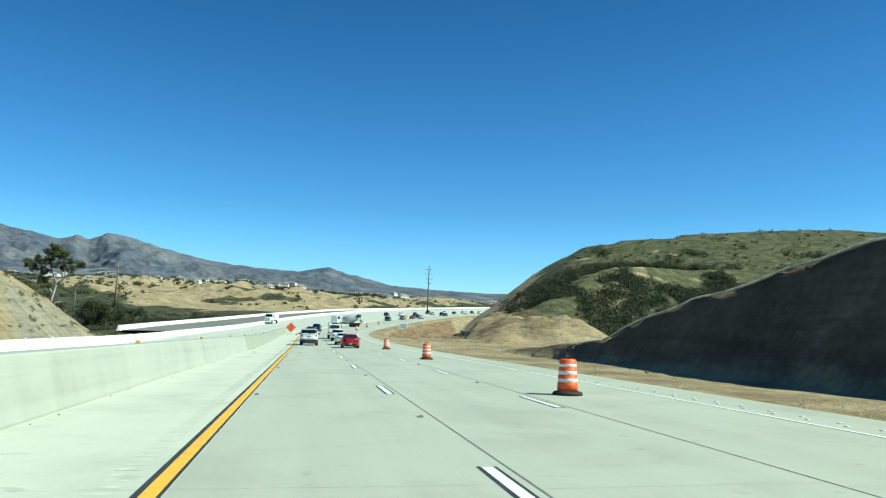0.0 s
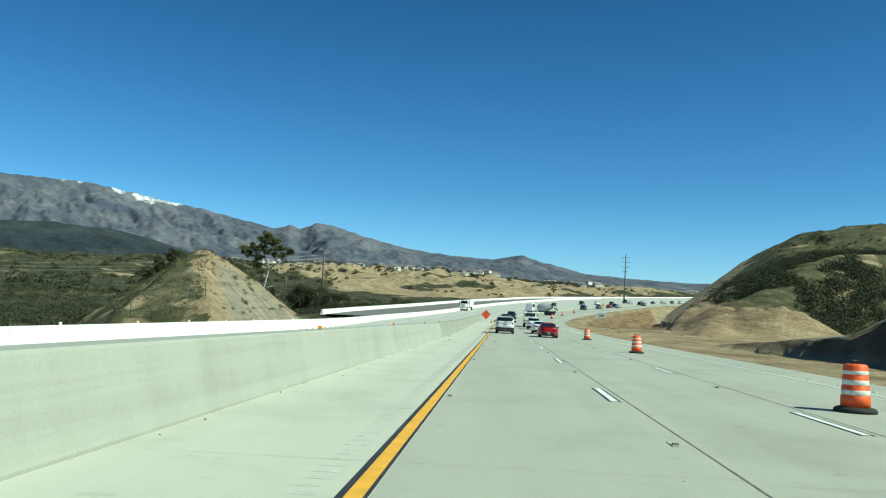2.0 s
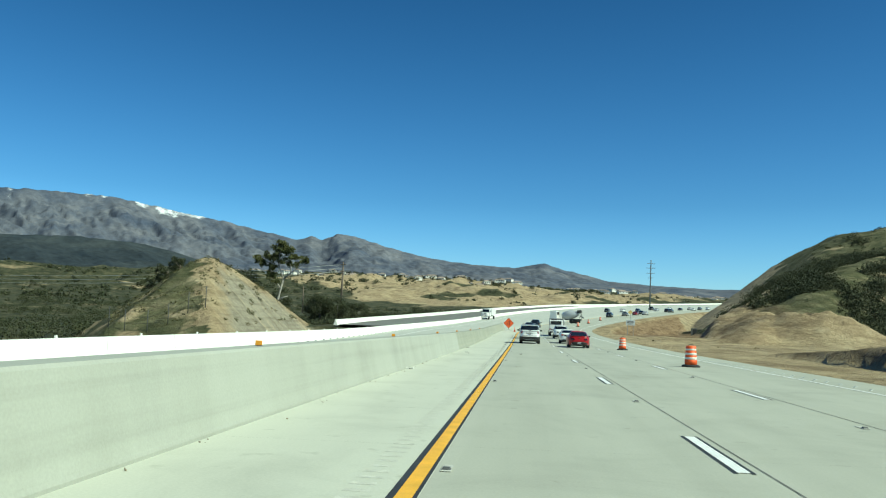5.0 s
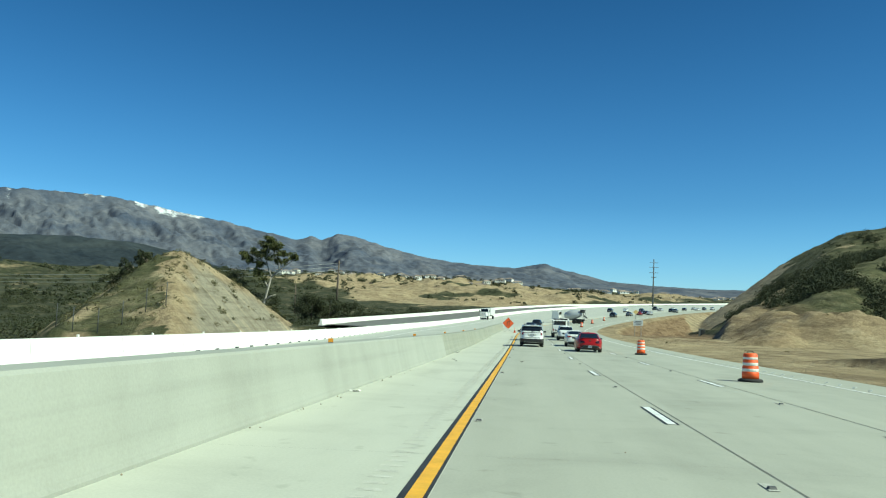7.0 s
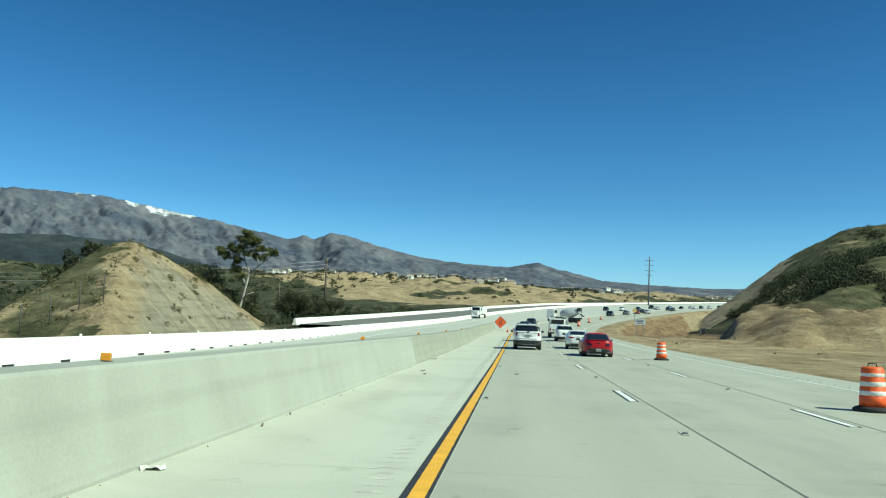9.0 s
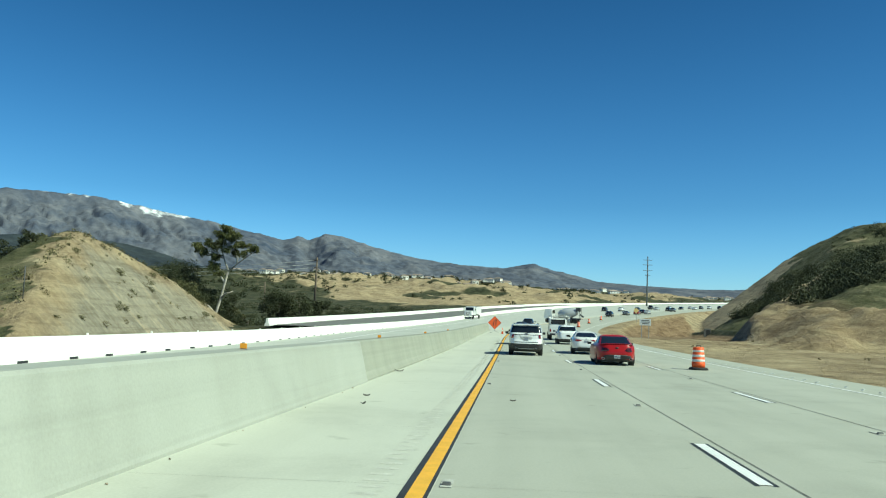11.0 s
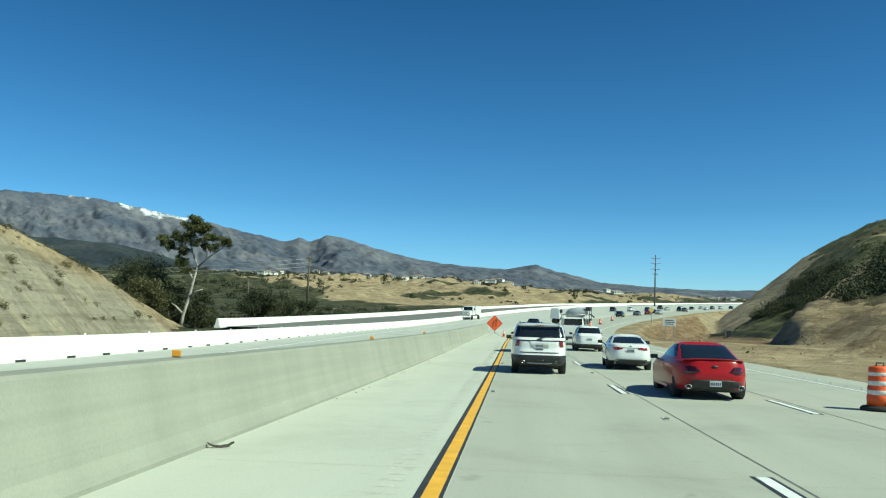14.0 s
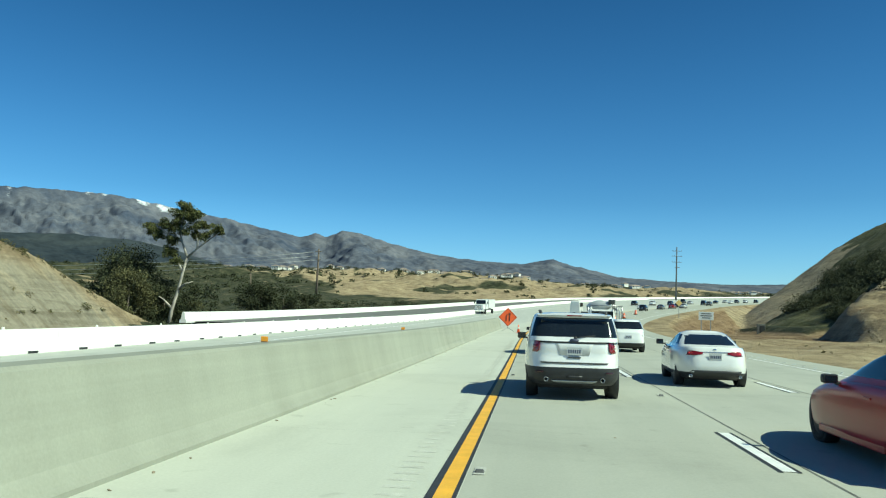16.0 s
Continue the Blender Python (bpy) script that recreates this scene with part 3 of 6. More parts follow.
for a, b in zip(edges, edges[1:]):
    swept("barrier_segment", np.linspace(a + 0.012, b - 0.012, 3), lambda y: RAMP(y), K_RAIL, barrier_white, ramp_barrier, base=0.35)
swept("barrier_run", np.arange(edges[-1], 870, 4), lambda y: RAMP(y), K_RAIL, barrier_white, ramp_barrier, base=0.35)

# median wall: a thick length up to the break, a thinner one beyond it
WALL = [(0.0, -0.1), (0.0, 0.04), (-0.02, 0.09), (-0.05, 0.20), (-0.25, 1.06), (-0.29, 1.10), (-0.78, 1.10), (-0.81, 1.06), (-0.92, -0.1)]
THIN_WALL = [(0.0, -0.1), (0.0, 0.05), (-0.04, 0.10), (-0.12, 0.24), (-0.33, 1.06), (-0.37, 1.10), (-0.74, 1.10), (-0.77, 1.06), (-0.88, -0.1)]
median_wall = thing("wall_median", pose(0, 0, 0), "smooth pale concrete median wall", "wall", kind="structure")
swept("wall_thick", np.concatenate([np.arange(-78, 72, 6.0), [72.7]]), lambda y: -3.05, WALL, wall_concrete, median_wall)
swept("wall_thin", np.concatenate([[72.72], np.arange(76, 166, 4.0)]), lambda y: -3.09 + SWING(y), THIN_WALL, old_wall_concrete, median_wall)

# markings
marks = thing("road_markings", pose(0, 0, 0), "yellow edge line, white lane dashes and saw-cut joints", "road markings", kind="structure")
ribbon("yellow_line", -78, 330, 3, lambda y: SWING(y) - 0.085, lambda y: SWING(y) + 0.08, 0.008, yellow_paint, marks)
for a, b in ((-0.16, -0.083), (0.078, 0.122)):
    ribbon("black_line", -78, 330, 3, lambda y: SWING(y) + a, lambda y: SWING(y) + b, 0.006, black_paint, marks)
for lane, phase in ((3.62, 61.4), (7.12, 57.9)):
    for k in range(-5, 18):
        y = phase + 14.63 * k
        w = 0.075
        ribbon("lane_dash", y - 1.55, y + 1.55, 1.55, lambda v: SWING(v) + lane - w, lambda v: SWING(v) + lane + w, 0.008, white_paint, marks)
        for o in (-0.1, 0.1):
            ribbon("dash_border", y - 1.6, y + 1.6, 1.6, lambda v: SWING(v) + lane + o - 0.026, lambda v: SWING(v) + lane + o + 0.026, 0.006, black_paint, marks)
ribbon("lane_joint", -78, 330, 3, lambda y: SWING(y) + 3.86, lambda y: SWING(y) + 3.89, 0.004, joint_dark, marks)
ribbon("lane_joint", -78, 330, 3, lambda y: SWING(y) + 7.38, lambda y: SWING(y) + 7.41, 0.004, joint_dark, marks)
ribbon("edge_line", -78, 330, 3, lambda y: RIGHT(y) - 2.2, lambda y: RIGHT(y) - 2.08, 0.008, white_paint, marks)
ribbon("opposite_line", -78, 330, 3, lambda y: FAR_EDGE(y) + 3.8, lambda y: FAR_EDGE(y) + 3.95, 0.008, white_paint, marks)


# ---- vehicles (each is built facing +y, its rear bumper at y = 0, its tyres on z = 0) ----
def paint(name, base, rough=0.22, coat=1.0, metal=0.0):
    return material(name, base, rough, metal, vary=0.03, scale=1.2, fine=25, bump=0.0, coat=coat)


glass_dark = material("tinted_glass", (0.012, 0.016, 0.022), 0.06, vary=0.05, bump=0.0, spec=0.6)
rubber = material("tyre_rubber", (0.022, 0.022, 0.023), 0.85, vary=0.15, scale=10, fine=120, bump=0.3)
black_plastic = material("black_plastic", (0.025, 0.026, 0.028), 0.55, vary=0.12, scale=8)
grey_plastic = material("grey_plastic", (0.07, 0.072, 0.076), 0.6, vary=0.1, scale=8)
chrome = material("chrome", (0.75, 0.76, 0.78), 0.14, metal=1.0, vary=0.04, bump=0.0)
steel = material("brushed_steel", (0.42, 0.43, 0.44), 0.38, metal=0.9, vary=0.1, scale=9)
black_rim = material("black_alloy", (0.03, 0.03, 0.032), 0.35, metal=0.6, vary=0.08)
silver_rim = material("silver_alloy", (0.45, 0.46, 0.47), 0.3, metal=0.9, vary=0.08)
red_lens = material("red_lens", (0.20, 0.008, 0.014), 0.12, vary=0.12, scale=14, fine=90, bump=0.0, coat=0.6)
smoked_lens = material("smoked_lens", (0.045, 0.006, 0.01), 0.1, vary=0.2, scale=14, bump=0.0, coat=0.6)
clear_lens = material("clear_lens", (0.6, 0.62, 0.65), 0.1, vary=0.05, bump=0.0, coat=0.6)
plate_white = material("plate_enamel", (0.50, 0.51, 0.52), 0.4, vary=0.05)
plate_ink = material("plate_ink", (0.07, 0.08, 0.13), 0.5, vary=0.1)

BRAKE = bpy.data.materials.new("lit_brake_lamp")
_t, _o = nodes_of(BRAKE)
_o.inputs["Base Color"].default_value = (0.5, 0.01, 0.01, 1)
_o.inputs["Emission Color"].default_value = (1.0, 0.05, 0.04, 1)
_o.inputs["Emission Strength"].default_value = 0.5


def box_bm(size, at=(0, 0, 0), bevel=0.0, turn=None, taper=None):
    """A block with rounded edges; taper: top scale in x and y."""
    bm = bmesh.new()
    bmesh.ops.create_cube(bm, size=1)
    for v in bm.verts:
        if taper and v.co.z > 0:
            v.co.x *= taper[0]
            v.co.y *= taper[1]
    bmesh.ops.transform(bm, matrix=Matrix.Diagonal((*size, 1)), verts=bm.verts)
    if bevel:
        bmesh.ops.bevel(bm, geom=list(bm.edges), offset=bevel, segments=2, affect="EDGES", profile=0.6)
    m = Matrix.Translation(at) @ (turn or Matrix())
    bmesh.ops.transform(bm, matrix=m, verts=bm.verts)
    return bm


def lathe(profile, n=20, axis="z", at=(0, 0, 0)):
    """A turned form; profile: (radius, height) pairs."""
    bm = bmesh.new()
    rings = [[bm.verts.new((r * math.cos(2 * math.pi * k / n), r * math.sin(2 * math.pi * k / n), h)) for k in range(n)] for r, h in profile]
    for p, q in zip(rings, rings[1:]):
        for k in range(n):
            bm.faces.new((p[k], p[(k + 1) % n], q[(k + 1) % n], q[k]))
    for ring in (rings[0], rings[-1]):
        if (ring[0].co - ring[n // 2].co).length > 1e-4:
            bm.faces.new(ring)
    bmesh.ops.remove_doubles(bm, verts=bm.verts, dist=1e-5)
    turn = {"z": Matrix(), "x": Matrix.Rotation(math.pi / 2, 4, "Y"), "y": Matrix.Rotation(-math.pi / 2, 4, "X")}[axis]
    bmesh.ops.transform(bm, matrix=Matrix.Translation(at) @ turn, verts=bm.verts)
    bmesh.ops.recalc_face_normals(bm, faces=bm.faces)
    for f in bm.faces:
        f.smooth = len(f.verts) == 4
    return bm


def tube(points, radius, n=8, taper=None):
    """A round bar along a polyline."""
    bm = bmesh.new()
    pts = [Vector(p) for p in points]
    rings = []
    for i, p in enumerate(pts):
        d = (pts[min(i + 1, len(pts) - 1)] - pts[max(i - 1, 0)]).normalized()
        side = d.orthogonal().normalized()
        up = d.cross(side)
        r = radius if taper is None else radius + (taper - radius) * i / (len(pts) - 1)
        if rings:
            ref = rings[-1][0].co - pts[i - 1]
            side = (ref - d * ref.dot(d)).normalized()
            up = d.cross(side)
        rings.append([bm.verts.new(p + r * (math.cos(2 * math.pi * k / n) * side + math.sin(2 * math.pi * k / n) * up)) for k in range(n)])
    for p, q in zip(rings, rings[1:]):
        for k in range(n):
            bm.faces.new((p[k], p[(k + 1) % n], q[(k + 1) % n], q[k])).smooth = True
    bm.faces.new(rings[0])
    bm.faces.new(rings[-1])
    bmesh.ops.recalc_face_normals(bm, faces=bm.faces)
    return bm


def merge(*bms):
    out = bmesh.new()
    me = bpy.data.meshes.new("joined")
    for b in bms:
        b.to_mesh(me)
        b.free()
        out.from_mesh(me)
    bpy.data.meshes.remove(me)
    return out


def ring_at(spec, z, N=64):
    """One level of a body: rounded plan outline from front, rear, half width and corner power at this height."""
    hs = [r[0] for r in spec]
    val = [float(np.interp(z, hs, [r[k] for r in spec])) for k in range(1, 6)]
    front, rear, half, power, nose = val
    mid, reach = (front + rear) / 2, (front - rear) / 2
    pts = []
    for k in range(N):
        a = 2 * math.pi * k / N
        c, s = math.cos(a), math.sin(a)
        # even spacing along the outline: push samples toward the corners
        x, y = math.copysign(abs(c) ** (2 / power), c), math.copysign(abs(s) ** (2 / power), s)
        w = half * (1 - nose * max(0.0, y) ** 3 - 0.35 * nose * max(0.0, -y) ** 4)
        pts.append(Vector((x * w, mid + y * reach, z)))
    return pts


def hull(spec, zs, crown=0.0, drop=None, cap_low=True, N=64):
    """Skin through the levels zs, closed below and above; drop(y): how far the upper levels sink along the length."""
    bm = bmesh.new()
    rings = []
    z0, z1 = zs[0], zs[-1]
    for z in zs:
        ring = []
        for p in ring_at(spec, z, N):
            if drop:
                p.z -= drop(p.y) * ((z - z0) / (z1 - z0)) ** 2
            ring.append(bm.verts.new(p))
        rings.append(ring)
    for p, q in zip(rings, rings[1:]):
        for k in range(N):
            bm.faces.new((p[k], p[(k + 1) % N], q[(k + 1) % N], q[k]))
    # top closed by shrinking levels so that it stays gently crowned
    last = rings[-1]
    mid = sum((v.co for v in last), Vector()) / N
    for f, lift in ((0.82, 0.55), (0.5, 0.85)):
        ring = []
        for v in last if f == 0.82 else rings[-1]:
            k = f if f == 0.82 else f / 0.82
            c = Vector((v.co.x * k, mid.y + (v.co.y - mid.y) * (k if f == 0.82 else k), v.co.z))
            ring.append(bm.verts.new(c + Vector((0, 0, crown * (lift if f == 0.82 else lift - 0.55)))))
        for k in range(N):
            bm.faces.new((rings[-1][k], rings[-1][(k + 1) % N], ring[(k + 1) % N], ring[k]))
        rings.append(ring)
    bm.faces.new(rings[-1])
    if cap_low:
        bm.faces.new(list(reversed(rings[0])))
    bmesh.ops.recalc_face_normals(bm, faces=bm.faces)
    for f in bm.faces:
        f.smooth = True
    return bm


def split(bm, test):
    """Takes the faces that pass the test out of bm into a new bmesh."""
    out, seen = bmesh.new(), {}
    gone = [f for f in bm.faces if test(f)]
    for f in gone:
        vs = []
        for v in f.verts:
            if v not in seen:
                seen[v] = out.verts.new(v.co)
            vs.append(seen[v])
        out.faces.new(vs).smooth = True
    bmesh.ops.delete(bm, geom=gone, context="FACES")
    return out


def on_rear(spec, x, z):
    """How far back the rear skin lies at a place across the car."""
    hs = [r[0] for r in spec]
    front, rear, half, power, nose = (float(np.interp(z, hs, [r[k] for r in spec])) for k in range(1, 6))
    half *= 1 - 0.35 * nose
    f = min(1.0, abs(x) / half)
    return (front + rear) / 2 - (front - rear) / 2 * (1 - f**power) ** (1 / power)


def panel(spec, outline, proud=0.012, depth=0.03, cols=8):
    """A plate that follows the rear skin; outline: (z, x from, x to) rows from the bottom up."""
    bm = bmesh.new()
    grids = []
    for lift in (proud, proud - depth):
        rows = []
        for z, a, b in outline:
            rows.append([bm.verts.new((a + (b - a) * k / cols, on_rear(spec, a + (b - a) * k / cols, z) - lift, z)) for k in range(cols + 1)])
        grids.append(rows)
    for rows in grids:
        for p, q in zip(rows, rows[1:]):
            for k in range(cols):
                bm.faces.new((p[k], p[k + 1], q[k + 1], q[k])).smooth = True
    a, b = grids
    n = len(outline)
    loop = [(0, k) for k in range(cols + 1)] + [(r, cols) for r in range(1, n)] + [(n - 1, k) for k in range(cols - 1, -1, -1)] + [(r, 0) for r in range(n - 2, 0, -1)]
    for (r0, k0), (r1, k1) in zip(loop, loop[1:] + loop[:1]):
        bm.faces.new((a[r0][k0], a[r1][k1], b[r1][k1], b[r0][k0]))
    bmesh.ops.recalc_face_normals(bm, faces=bm.faces)
    return bm


def on_side(spec, y, z):
    """Half the body's width at a place along the car."""
    hs = [r[0] for r in spec]
    front, rear, half, power, nose = (float(np.interp(z, hs, [r[k] for r in spec])) for k in range(1, 6))
    u = (y - (front + rear) / 2) / ((front - rear) / 2)
    u = max(-0.999, min(0.999, u))
    return half * (1 - nose * max(0.0, u) ** 3 - 0.35 * nose * max(0.0, -u) ** 4) * (1 - abs(u) ** power) ** (1 / power)


def mirrored(bm):
    bmesh.ops.transform(bm, matrix=Matrix.Diagonal((-1, 1, 1, 1)), verts=bm.verts)
    bmesh.ops.reverse_faces(bm, faces=bm.faces)
    return bm


def wheel(car, x, y, r, w, rim_mat, spokes=5):
    side = 1 if x > 0 else -1
    hub = part("wheel", lathe([(r * 0.60, -w / 2 + 0.03), (r * 0.30, -w / 2 + 0.05), (0.0001, -w / 2 + 0.05)], 20, "x"), black_rim, car)
    hub.matrix_basis = pose(x, y, r)
    part("tyre", lathe([(r * 0.62, -w / 2 + 0.02), (r * 0.70, -w / 2), (r * 0.93, -w / 2), (r, -w / 2 + 0.035), (r, w / 2 - 0.035), (r * 0.93, w / 2), (r * 0.70, w / 2), (r * 0.62, w / 2 - 0.02)], 28, "x"), rubber, hub)
    bms = [lathe([(r * 0.66, -0.02), (r * 0.66, 0.03), (r * 0.60, 0.03), (r * 0.60, -0.02)], 24, "x"), lathe([(0.0001, 0.03), (r * 0.16, 0.03), (r * 0.2, -0.01)], 12, "x")]
    for k in range(spokes):
        a = 2 * math.pi * k / spokes
        bms.append(box_bm((0.03, r * 0.5, r * 0.13), (0, 0, 0), 0.0, Matrix.Rotation(a, 4, "X") @ Matrix.Translation((0, r * 0.38, 0))))
    rim = part("rim", merge(*bms), rim_mat, hub)
    rim.matrix_basis = pose(side * (w / 2 - 0.05), 0, 0)
    return hub


def license_plate(car, spec, z, w=0.31, h=0.155):
    y = on_rear(spec, 0, z) - 0.03
    p = part("license_plate", box_bm((w, 0.012, h), (0, y, z), 0.003), plate_white, car, "pale plate with dark bars")
    for k in range(6):
        part("plate_bar", box_bm((0.026, 0.004, 0.07), (-0.11 + 0.044 * k, y - 0.008, z - 0.005)), plate_ink, p)
    return p


def mirrors(car, x, y, z, mat, size=(0.2, 0.1, 0.15)):
    for s in (-1, 1):
        m = part("mirror", merge(box_bm(size, (s * (x + size[0] / 2), y, z), 0.035), box_bm((0.1, 0.05, 0.04), (s * (x - 0.02), y + 0.01, z - 0.06), 0.01)), mat, car)
        part("mirror_glass", box_bm((size[0] * 0.8, 0.006, size[2] * 0.75), (s * (x + size[0] / 2), y - size[1] / 2 - 0.002, z), 0.002), glass_dark, m)


def car(name, at, yaw, spec, label, category="car", group=""):
    """spec: a dictionary of levels and fittings. Lower body and cabin are skins through levels (z, front, rear, half width, corner power, nose taper)."""
    c = thing(name, at @ pose(0, 0, 0, 0, 0, yaw), label, category, group)
    low, cab, col = spec["low"], spec["cabin"], spec["paint"]
    belt = low[-1][0]
    drop = spec.get("drop")
    body = hull(low, spec.get("levels") or list(np.linspace(low[0][0], belt, 16)), spec.get("crown", 0.03), drop)
    clad = spec.get("cladding")
    if clad:
        skirt = split(body, lambda f: f.calc_center_median().z < clad)
        part("lower_cladding", skirt, spec.get("clad_paint", black_plastic), c, "dark lower bumper and sills")
    part("body", body, col, c)
    roof_z = cab[-1][0]
    cabin = hull(cab, list(np.linspace(cab[0][0], roof_z, 14)), spec.get("roof_crown", 0.03), None, False)
    g0, g1 = spec["glass"]
    hs = [r[0] for r in cab]

    def place(f):
        p = f.calc_center_median()
        front, rear, half = (float(np.interp(p.z, hs, [r[k] for r in cab])) for k in (1, 2, 3))
        return p, (p.y - rear) / (front - rear), abs(p.x) / half

    def rear_glass(f):
        p, u, v = place(f)
        return g0 + spec.get("rear_sill", 0) < p.z < g1 and u < 0.16 and v < spec.get("rear_glass_width", 0.9) and abs(f.normal.y) > 0.25

    def front_glass(f):
        p, u, v = place(f)
        return g0 < p.z < g1 and u > 0.84 and v < 0.92

    def side_glass(f):
        p, u, v = place(f)
        return g0 < p.z < g1 and v >= 0.88 and 0.12 < u < 0.9 and not any(abs(u - b) < 0.018 for b in spec.get("pillars", (0.5,)))

    part("rear_window", split(cabin, rear_glass), glass_dark, c, "dark tinted rear glass")
    part("windscreen", split(cabin, front_glass), glass_dark, c)
    part("side_window", split(cabin, lambda f: side_glass(f) and f.calc_center_median().x > 0), glass_dark, c)
    part("side_window", split(cabin, lambda f: side_glass(f) and f.calc_center_median().x < 0), glass_dark, c)
    part("roof", cabin, spec.get("roof_paint", col), c)
    r, tw = spec["wheel"], spec.get("tyre_width", 0.24)
    for y in spec["axles"]:
        half = min(on_side(low, y - r * 0.9, r * 1.3), on_side(low, y + r * 0.9, r * 1.3))
        for s in (-1, 1):
            part("wheel_arch", lathe([(0.0001, 0.0), (r + 0.045, 0.0), (r + 0.055, -0.012), (r + 0.045, -0.2)] if s > 0 else [(r + 0.045, 0.2), (r + 0.055, 0.012), (r + 0.045, 0.0), (0.0001, 0.0)], 26, "x", (s * (half + 0.004), y, r + 0.02)), black_plastic, c)
            wheel(c, s * (half - tw / 2 + 0.014), y, r, tw, spec.get("rim", silver_rim), spec.get("spokes", 5))
    part("underbody", box_bm((2 * spec["half"] - 0.5, spec["axles"][1] - spec["axles"][0] + 0.7, 0.2), (0, (spec["axles"][0] + spec["axles"][1]) / 2, r * 0.75), 0.05), black_plastic, c)
    if "mirror" in spec:
        mirrors(c, *spec["mirror"])
    if "plate" in spec:
        license_plate(c, low, spec["plate"], spec.get("plate_width", 0.31), spec.get("plate_width", 0.31) / 2)
    return c


def exhaust(c, x, y, z, r=0.045, mat=chrome, wide=1.0):
    bm = lathe([(r, -0.12), (r, 0.12), (r * 0.8, 0.12), (r * 0.8, -0.1), (0.0001, -0.1)], 16, "y")
    bmesh.ops.transform(bm, matrix=Matrix.Translation((x, y, z)) @ Matrix.Diagonal((wide, -1, 1, 1)), verts=bm.verts)
    bmesh.ops.recalc_face_normals(bm, faces=bm.faces)
    return part("exhaust_tip", bm, mat, c, "chrome exhaust tip")


def emblem(c, spec, z, mat, w=0.17, h=0.07):
    bm = lathe([(0.0001, 0.0), (0.5, 0.0), (0.5, 0.02), (0.42, 0.028), (0.0001, 0.028)], 24, "y")
    bmesh.ops.transform(bm, matrix=Matrix.Translation((0, on_rear(spec, 0, z) - 0.028 + 0.0, z)) @ Matrix.Diagonal((w, 1, h, 1)), verts=bm.verts)
    return part("emblem", bm, mat, c, "plain oval emblem")


def stand(x, y, yaw=0.0):
    """A pose on the road surface that follows its grade."""
    z = float(road_z(y))
    grade = math.degrees(math.atan((float(road_z(y + 1)) - float(road_z(y - 1))) / 2))
    return pose(x, y, z + 0.008, grade, 0, 0) @ pose(0, 0, 0, 0, 0, yaw)


white_car = paint("white_car_paint", (0.78, 0.78, 0.77))
pearl_car = paint("pearl_car_paint", (0.74, 0.74, 0.72))
red_car = material("red_car_paint", (0.31, 0.008, 0.011), 0.28, vary=0.03, scale=1.2, fine=25, bump=0.0, coat=0.15, spec=0.35)

# white mid-size SUV
LOW = [(0.30, 4.90, 0.16, 0.90, 6, 0.16), (0.40, 4.98, 0.03, 0.97, 6, 0.14), (0.60, 5.00, 0.00, 0.995, 6, 0.13), (0.66, 5.00, 0.01, 0.995, 6, 0.13), (0.78, 4.98, 0.05, 1.0, 6, 0.13), (0.90, 4.95, 0.09, 1.0, 6, 0.13), (1.08, 4.88, 0.09, 0.985, 6, 0.14), (1.20, 4.70, 0.12, 0.955, 6, 0.16)]
CAB = [(1.18, 3.95, 0.12, 0.955, 8, 0.05), (1.28, 3.72, 0.16, 0.94, 8, 0.05), (1.45, 3.35, 0.25, 0.90, 8, 0.05), (1.62, 3.0, 0.34, 0.85, 8, 0.05), (1.70, 2.85, 0.31, 0.815, 7, 0.05), (1.745, 2.65, 0.42, 0.75, 5, 0.05)]
suv = car("suv", stand(1.62, 96.1), 0, dict(low=LOW, cabin=CAB, paint=white_car, glass=(1.25, 1.67), rear_glass_width=0.93, cladding=0.64, wheel=0.385, tyre_width=0.255, half=0.985, axles=(1.08, 3.95), mirror=(1.0, 3.35, 1.22, black_plastic), plate=0.985, pillars=(0.3, 0.55), drop=lambda y: 0.16 * max(0, (y - 3.4) / 1.6), crown=0.0, roof_crown=0.03), "white family SUV with dark lower bumper beside the yellow line", "suv")
for s in (-1, 1):
    bm = panel(LOW, [(0.95, 0.74, 0.925), (0.99, 0.70, 0.935), (1.10, 0.69, 0.93), (1.18, 0.69, 0.915), (1.25, 0.70, 0.90)], 0.03, 0.06)
    lamp = part("tail_light", mirrored(bm) if s < 0 else bm, red_lens, suv, "dark red upright tail light")
    bm = panel(LOW, [(1.03, 0.75, 0.86), (1.10, 0.74, 0.87)], 0.036, 0.02, 4)
    part("lamp_core", mirrored(bm) if s < 0 else bm, red_lens, lamp)
    exhaust(suv, s * 0.56, 0.07, 0.42, 0.045, steel)
    rail = part("roof_rail", tube([(s * 0.66, 0.55, 1.73), (s * 0.68, 0.65, 1.79), (s * 0.70, 1.6, 1.80), (s * 0.68, 2.6, 1.78), (s * 0.66, 2.75, 1.72)], 0.022), grey_plastic, suv)
    part("bumper_reflector", panel(LOW, [(0.545, s * 0.62, s * 0.82), (0.575, s * 0.62, s * 0.82)], 0.012, 0.02, 4), smoked_lens, suv)
part("trim_strip", panel(LOW, [(1.14, -0.70, 0.70), (1.175, -0.70, 0.70)], 0.014, 0.03, 16), black_plastic, suv, "dark strip between the tail lights")
part("plate_recess", panel(LOW, [(0.90, -0.30, 0.30), (1.10, -0.36, 0.36), (1.15, -0.40, 0.40)], 0.006, 0.02, 10), white_car, suv, "white plate recess")
part("bumper_step", panel(LOW, [(0.735, -0.66, 0.66), (0.765, -0.68, 0.68)], 0.016, 0.03, 16), grey_plastic, suv, "dark bumper step strip")
